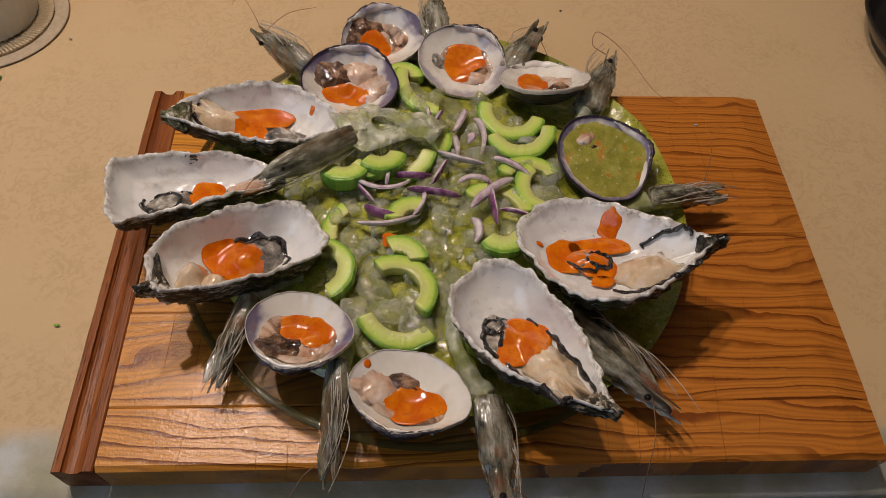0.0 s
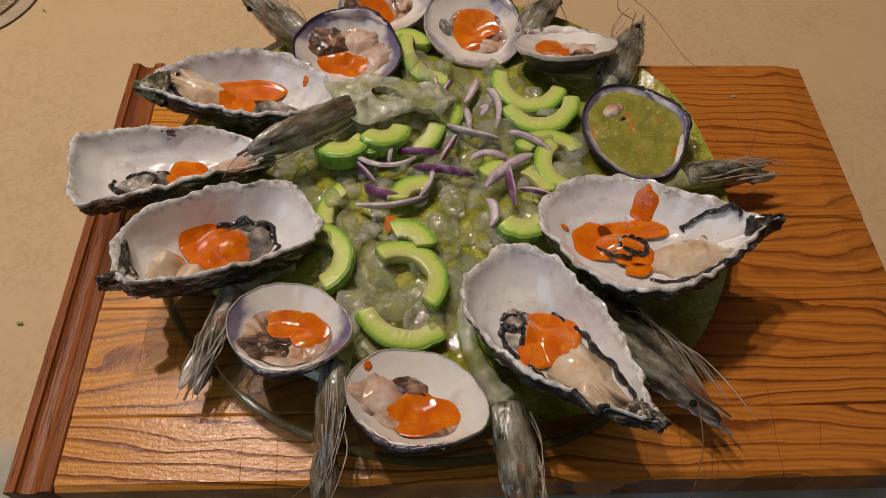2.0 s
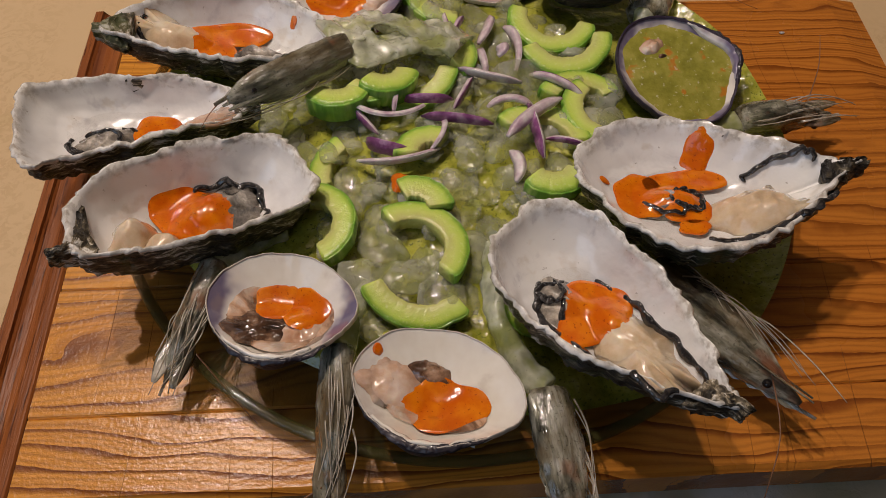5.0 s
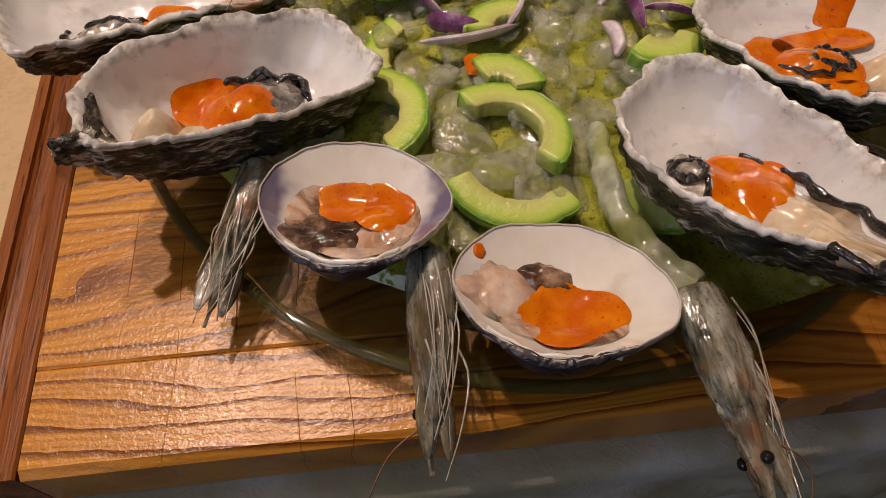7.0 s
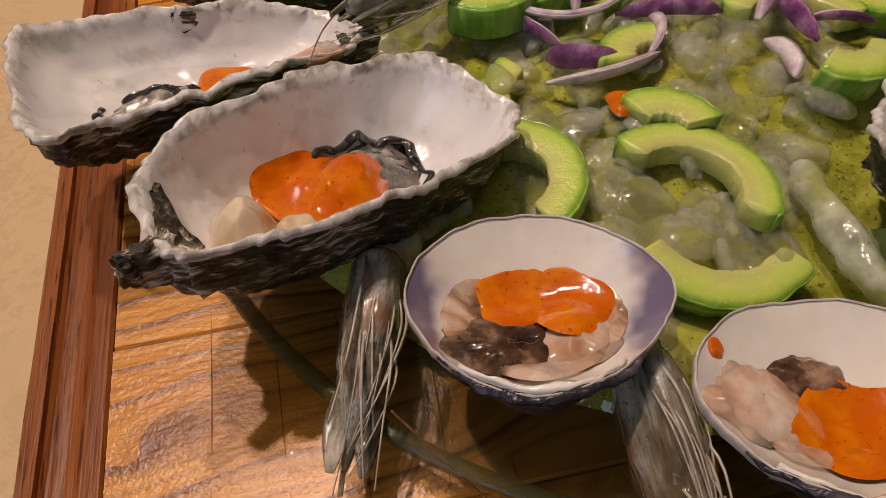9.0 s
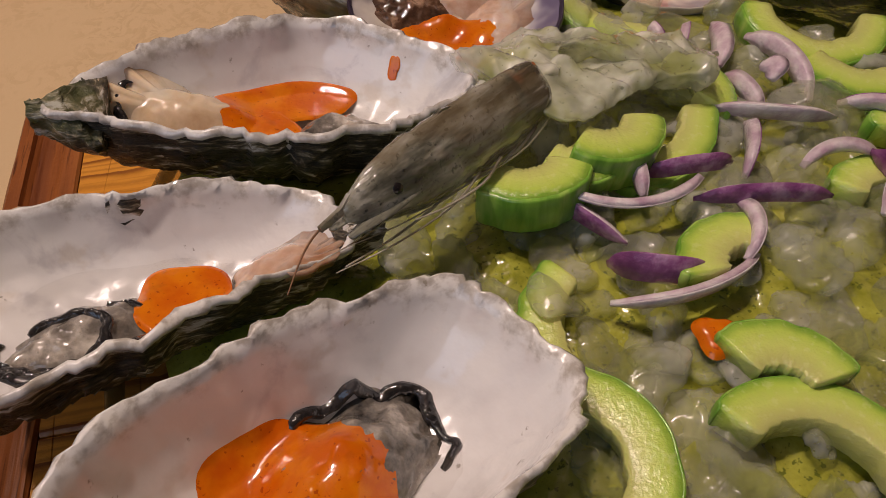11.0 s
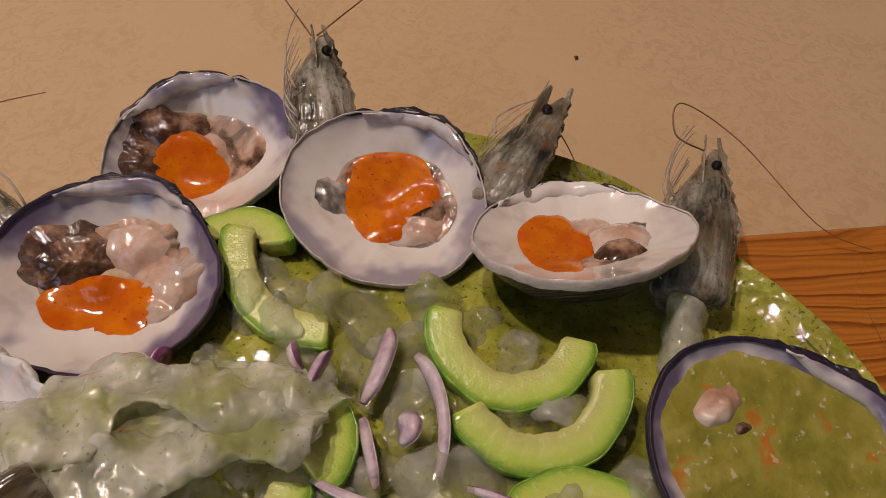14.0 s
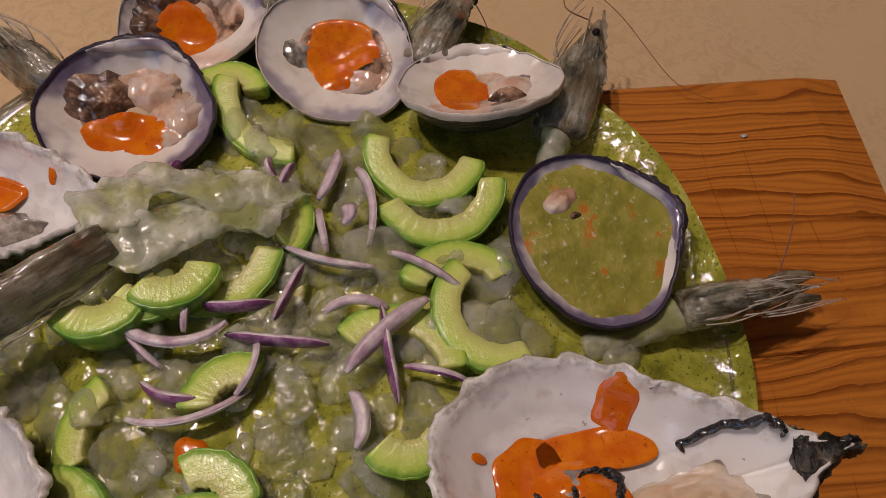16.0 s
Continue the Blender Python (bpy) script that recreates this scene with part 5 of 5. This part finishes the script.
PALE, VIVID = "pale lilac sliver of red onion, wet", "violet-skinned sliver of red onion, wet"
for i, (cx, cy, r, a0, a1, dz, wide, purple) in enumerate([
        (-0.1148, 0.2893, 0.1180, -27, -15, 0.008, 0.007, 0), (-0.0249, 0.2283, 0.0372, -24, 34, 0.008, 0.007, 0), (-0.0880, 0.2090, 0.0810, 2, 16, 0.008, 0.006, 0), (-0.004, 0.2255, 0.006, -45, 45, 0.010, 0.007, 0),
        (0.0073, 0.2468, 0.0440, -134, -85, 0.009, 0.006, 0), (0.0041, 0.1619, 0.0486, 37, 76, 0.011, 0.006, 1), (-0.0513, 0.2111, 0.0356, -47, -8, 0.010, 0.007, 1), (-0.060, 0.242, 0.0340, 4, 20, 0.014, 0.006, 1),
        (-0.045, 0.256, 0.028, -42, -14, 0.014, 0.006, 1), (-0.095, 0.2600, 0.0306, -26, -5, 0.010, 0.007, 1), (-0.1565, 0.205, 0.101, -13, -5, 0.011, 0.005, 0), (-0.0400, 0.2080, 0.0191, -137, -47, 0.010, 0.006, 1),
        (-0.0588, 0.2078, 0.0291, -140, -55, 0.011, 0.005, 0), (-0.0175, 0.2208, 0.0470, -124, -77, 0.010, 0.006, 1), (-0.0443, 0.2060, 0.0412, -172, -122, 0.009, 0.006, 1), (-0.0589, 0.1699, 0.0133, -172, -48, 0.009, 0.009, 1),
        (-0.0607, 0.1854, 0.0354, -118, -44, 0.009, 0.005, 0), (0.0030, 0.1700, 0.0200, 53, 127, 0.009, 0.003, 0), (0.1577, -0.0028, 0.2288, 124, 134, 0.013, 0.006, 0), (0.0825, 0.1755, 0.0703, -189, -159, 0.011, 0.008, 1),
        (0.0915, 0.3425, 0.1932, -112, -105, 0.009, 0.004, 1), (-0.0183, 0.1451, 0.0213, -25, 31, 0.008, 0.006, 0), (-0.0480, 0.172, 0.016, -60, 20, 0.009, 0.004, 0)]):
    m = radians((a0 + a1) / 2)
    onion(VIVID if purple else PALE, cx, cy, r, a0, a1, sauce_height(cx + r * math.cos(m), cy + r * math.sin(m)) + dz, wide, purple, i, lean=(-36 if i % 2 else -20) if purple else (-12 if i % 3 else 20))


# pieces of raw shrimp that lie in the sauce
def piece_mesh(seed):
    rnd = random.Random(seed)
    bm = bmesh.new()
    turn, L = rnd.uniform(0.6, 2.0), rnd.uniform(0.016, 0.026)
    pts = []
    for k in range(20):
        s = k / 19 - 0.5
        pts.append((L * s, L * 0.35 * turn * (s * s - 0.1), 0.002 * math.sin(s * 5 + seed)))
    radii = [rnd.uniform(0.0062, 0.0078) * (max(0.05, 1 - abs(2 * k / 19 - 1) ** 3.5)) ** 0.6 for k in range(20)]
    tube(bm, pts, radii, 18, 0.52)
    wobble(bm, 0.0030, 80, seed)
    wobble(bm, 0.0007, 260, seed + 3)
    return bm


first = []
rnd = random.Random(5)
for s in range(6):
    ob = part("shrimp_piece", piece_mesh(s), RAW)
    first.append(tagged(ob, "translucent grey piece of raw shrimp in sauce", "shrimp piece", "raw shrimp pieces in the salad"))
    a, r = rnd.uniform(0, 6.28), 0.10 * math.sqrt(rnd.random())
    x, y = PX + r * math.cos(a), PY + r * math.sin(a)
    ob.matrix_world = pose(x, y, sauce_height(x, y) + 0.0015, rnd.uniform(-15, 15), rnd.uniform(-15, 15), rnd.uniform(0, 360))
placed = []
tries = 0
SHELLS = [(-0.064, 0.337), (-0.0876, 0.2822), (0.0, 0.3105), (0.060, 0.283), (0.0965, 0.2065), (-0.106, 0.067), (-0.0435, 0.0305),
          (-0.130, 0.125), (-0.155, 0.105), (0.015, 0.080), (0.040, 0.050), (0.065, 0.135), (0.095, 0.125), (-0.125, 0.243), (-0.160, 0.240), (-0.165, 0.175)]
while len(placed) < 112 and tries < 9000:
    tries += 1
    a, r = rnd.uniform(0, math.tau), 0.138 * math.sqrt(rnd.random())
    x, y = PX + r * math.cos(a), PY + r * math.sin(a)
    if any((x - p) ** 2 + (y - q) ** 2 < 0.0105 ** 2 for p, q in placed) or any((x - p) ** 2 + (y - q) ** 2 < 0.039 ** 2 for p, q in SHELLS):
        continue
    placed.append((x, y))
    k = rnd.randrange(6)
    size = rnd.uniform(0.75, 1.35)
    ob = copy_thing(first[k], pose(x, y, sauce_height(x, y) + rnd.uniform(-0.0016, 0.0032), rnd.uniform(-26, 26), rnd.uniform(-26, 26), rnd.uniform(0, 360)))
    ob.scale = (size, size, size)

# a red-orange drop of chilli sauce on the salad
drop = Bowl([Vector((0.02 * math.cos(math.tau * i / 40), 0.02 * math.sin(math.tau * i / 40), 0)) for i in range(40)], (0, 0), 0.0)
holder = thing("sauce_drop", pose(-0.055, 0.1405, sauce_height(-0.055, 0.1405) + 0.0055), "glossy drop of orange chilli sauce on the salad", "sauce drop")
splash(drop, (0, 0, 0.0055, 0.0066, 0), 4.4, HOT, "film", holder, thick=0.0022)


# ---- things that stand on the cloth farther back ----
def lathe(prof, n=64):
    bm = bmesh.new()
    loft(bm, [[Vector((max(r, 0.0003) * math.cos(math.tau * k / n), max(r, 0.0003) * math.sin(math.tau * k / n), z)) for k in range(n)] for r, z in prof])
    return bm


FROST = plain_material("frosted_glass", (0.68, 0.70, 0.67), (0.78, 0.79, 0.76), 60, 0.3, 0.0004, transmission=0.25)
STRAW = plain_material("straw_cord", (0.52, 0.39, 0.22), (0.74, 0.60, 0.40), 240, 0.6, 0.0008)
LACE = plain_material("grey_lace", (0.34, 0.26, 0.17), (0.56, 0.45, 0.32), 300, 0.8, 0.0008)
CLAY = plain_material("terracotta_glaze", (0.24, 0.06, 0.022), (0.32, 0.09, 0.035), 40, 0.3, 0.0004, coat=0.3)
IRON = plain_material("black_iron", (0.010, 0.009, 0.009), (0.022, 0.020, 0.019), 60, 0.28, 0.0004, coat=0.2)


def build_doily(x, y):
    d = thing("doily", pose(x, y, -0.0005), "round crocheted straw doily with grey lace edge", "doily")
    part("lace_edge", lathe([(0.0575, 0.0), (0.069, 0.0), (0.0705, 0.0008), (0.069, 0.0014), (0.059, 0.0018), (0.058, 0.001)]), LACE, d, "grey-brown lace edge")
    part("middle", lathe([(0.0, 0.0), (0.054, 0.0), (0.0565, 0.0012), (0.054, 0.0026), (0.0, 0.0028)]), STRAW, d)
    for k in range(110):
        a = math.tau * k / 110
        bm = bmesh.new()
        tube(bm, [(r * math.cos(a + (r - 0.03) * 4), r * math.sin(a + (r - 0.03) * 4), 0.0034) for r in (0.042, 0.047, 0.052, 0.0575)], [0.0011, 0.0014, 0.0016, 0.0014], 5, 0.7)
        part("stitch", bm, STRAW, d)
    j = thing("glass_jar", pose(x, y, 0.0028), "frosted white ribbed glass on a doily", "glass")
    bm = bmesh.new()
    rings = []
    for r, z in ((0.0, 0.0), (0.041, 0.0), (0.0445, 0.003), (0.0465, 0.02), (0.048, 0.055), (0.0485, 0.09), (0.047, 0.092), (0.046, 0.09), (0.0445, 0.02), (0.040, 0.006), (0.0, 0.005)):
        rings.append([Vector(((max(r, 0.0004) + (0.0007 * math.sin(k * math.tau / 4) if r > 0.03 else 0)) * math.cos(math.tau * k / 160), (max(r, 0.0004) + (0.0007 * math.sin(k * math.tau / 4) if r > 0.03 else 0)) * math.sin(math.tau * k / 160), z)) for k in range(160)])
    loft(bm, rings)
    part("body", bm, FROST, j)
    b = tagged(part("herb_leaf", lathe([(0.0, 0.0), (0.0025, 0.0004), (0.0, 0.001)], 10), PEEL), "small dark green leaf scrap on the cloth", "leaf")
    b.matrix_world = Matrix.Translation((x + 0.030, y - 0.078, 0.0)) @ Matrix.Diagonal((2.2, 0.8, 1, 1)) @ Matrix.Rotation(0.6, 4, "Z")


build_doily(-0.432, 0.430)
p = thing("skillet", pose(0.503, 0.398, 0.0), "black iron pan standing on the cloth", "pan")
part("pan_body", lathe([(0.0, 0.0), (0.092, 0.0), (0.104, 0.016), (0.114, 0.030), (0.117, 0.031), (0.117, 0.028), (0.107, 0.012), (0.094, 0.004), (0.0, 0.004)]), IRON, p)
p = thing("bowl", pose(-0.300, 0.506, 0.0), "small glazed terracotta bowl on the cloth", "bowl")
part("bowl_body", lathe([(0.0, 0.0), (0.026, 0.0), (0.038, 0.012), (0.043, 0.030), (0.0435, 0.032), (0.041, 0.031), (0.035, 0.013), (0.024, 0.004), (0.0, 0.004)]), CLAY, p)


def crumb(label, x, y, z, s, material, seed):
    bm = bmesh.new()
    bmesh.ops.create_icosphere(bm, subdivisions=2, radius=1.0)
    for v in bm.verts:
        v.co = Vector((v.co.x * s[0], v.co.y * s[1], v.co.z * s[2])) * (1 + 0.3 * nz(v.co.x * 2, v.co.y * 2, v.co.z * 2 + seed))
    ob = part("crumb", bm, material)
    ob.location = (x, y, z + s[2] * 0.7)
    tagged(ob, label, "crumb", "scraps on board and cloth")


crumb("dark green herb scrap on the cloth", -0.2865, 0.110, 0.0, (0.0022, 0.0010, 0.0006), PEEL, 1)
crumb("white wet fleck on the board", 0.190, 0.272, 0.0304, (0.0019, 0.0011, 0.0004), NACRE, 2)
crumb("dark fleck on the cloth", -0.352, 0.404, 0.0, (0.0012, 0.0010, 0.0005), ROUGH, 3)
crumb("tiny dark fleck on the cloth", 0.106, 0.452, 0.0, (0.0012, 0.0010, 0.0005), ROUGH, 4)
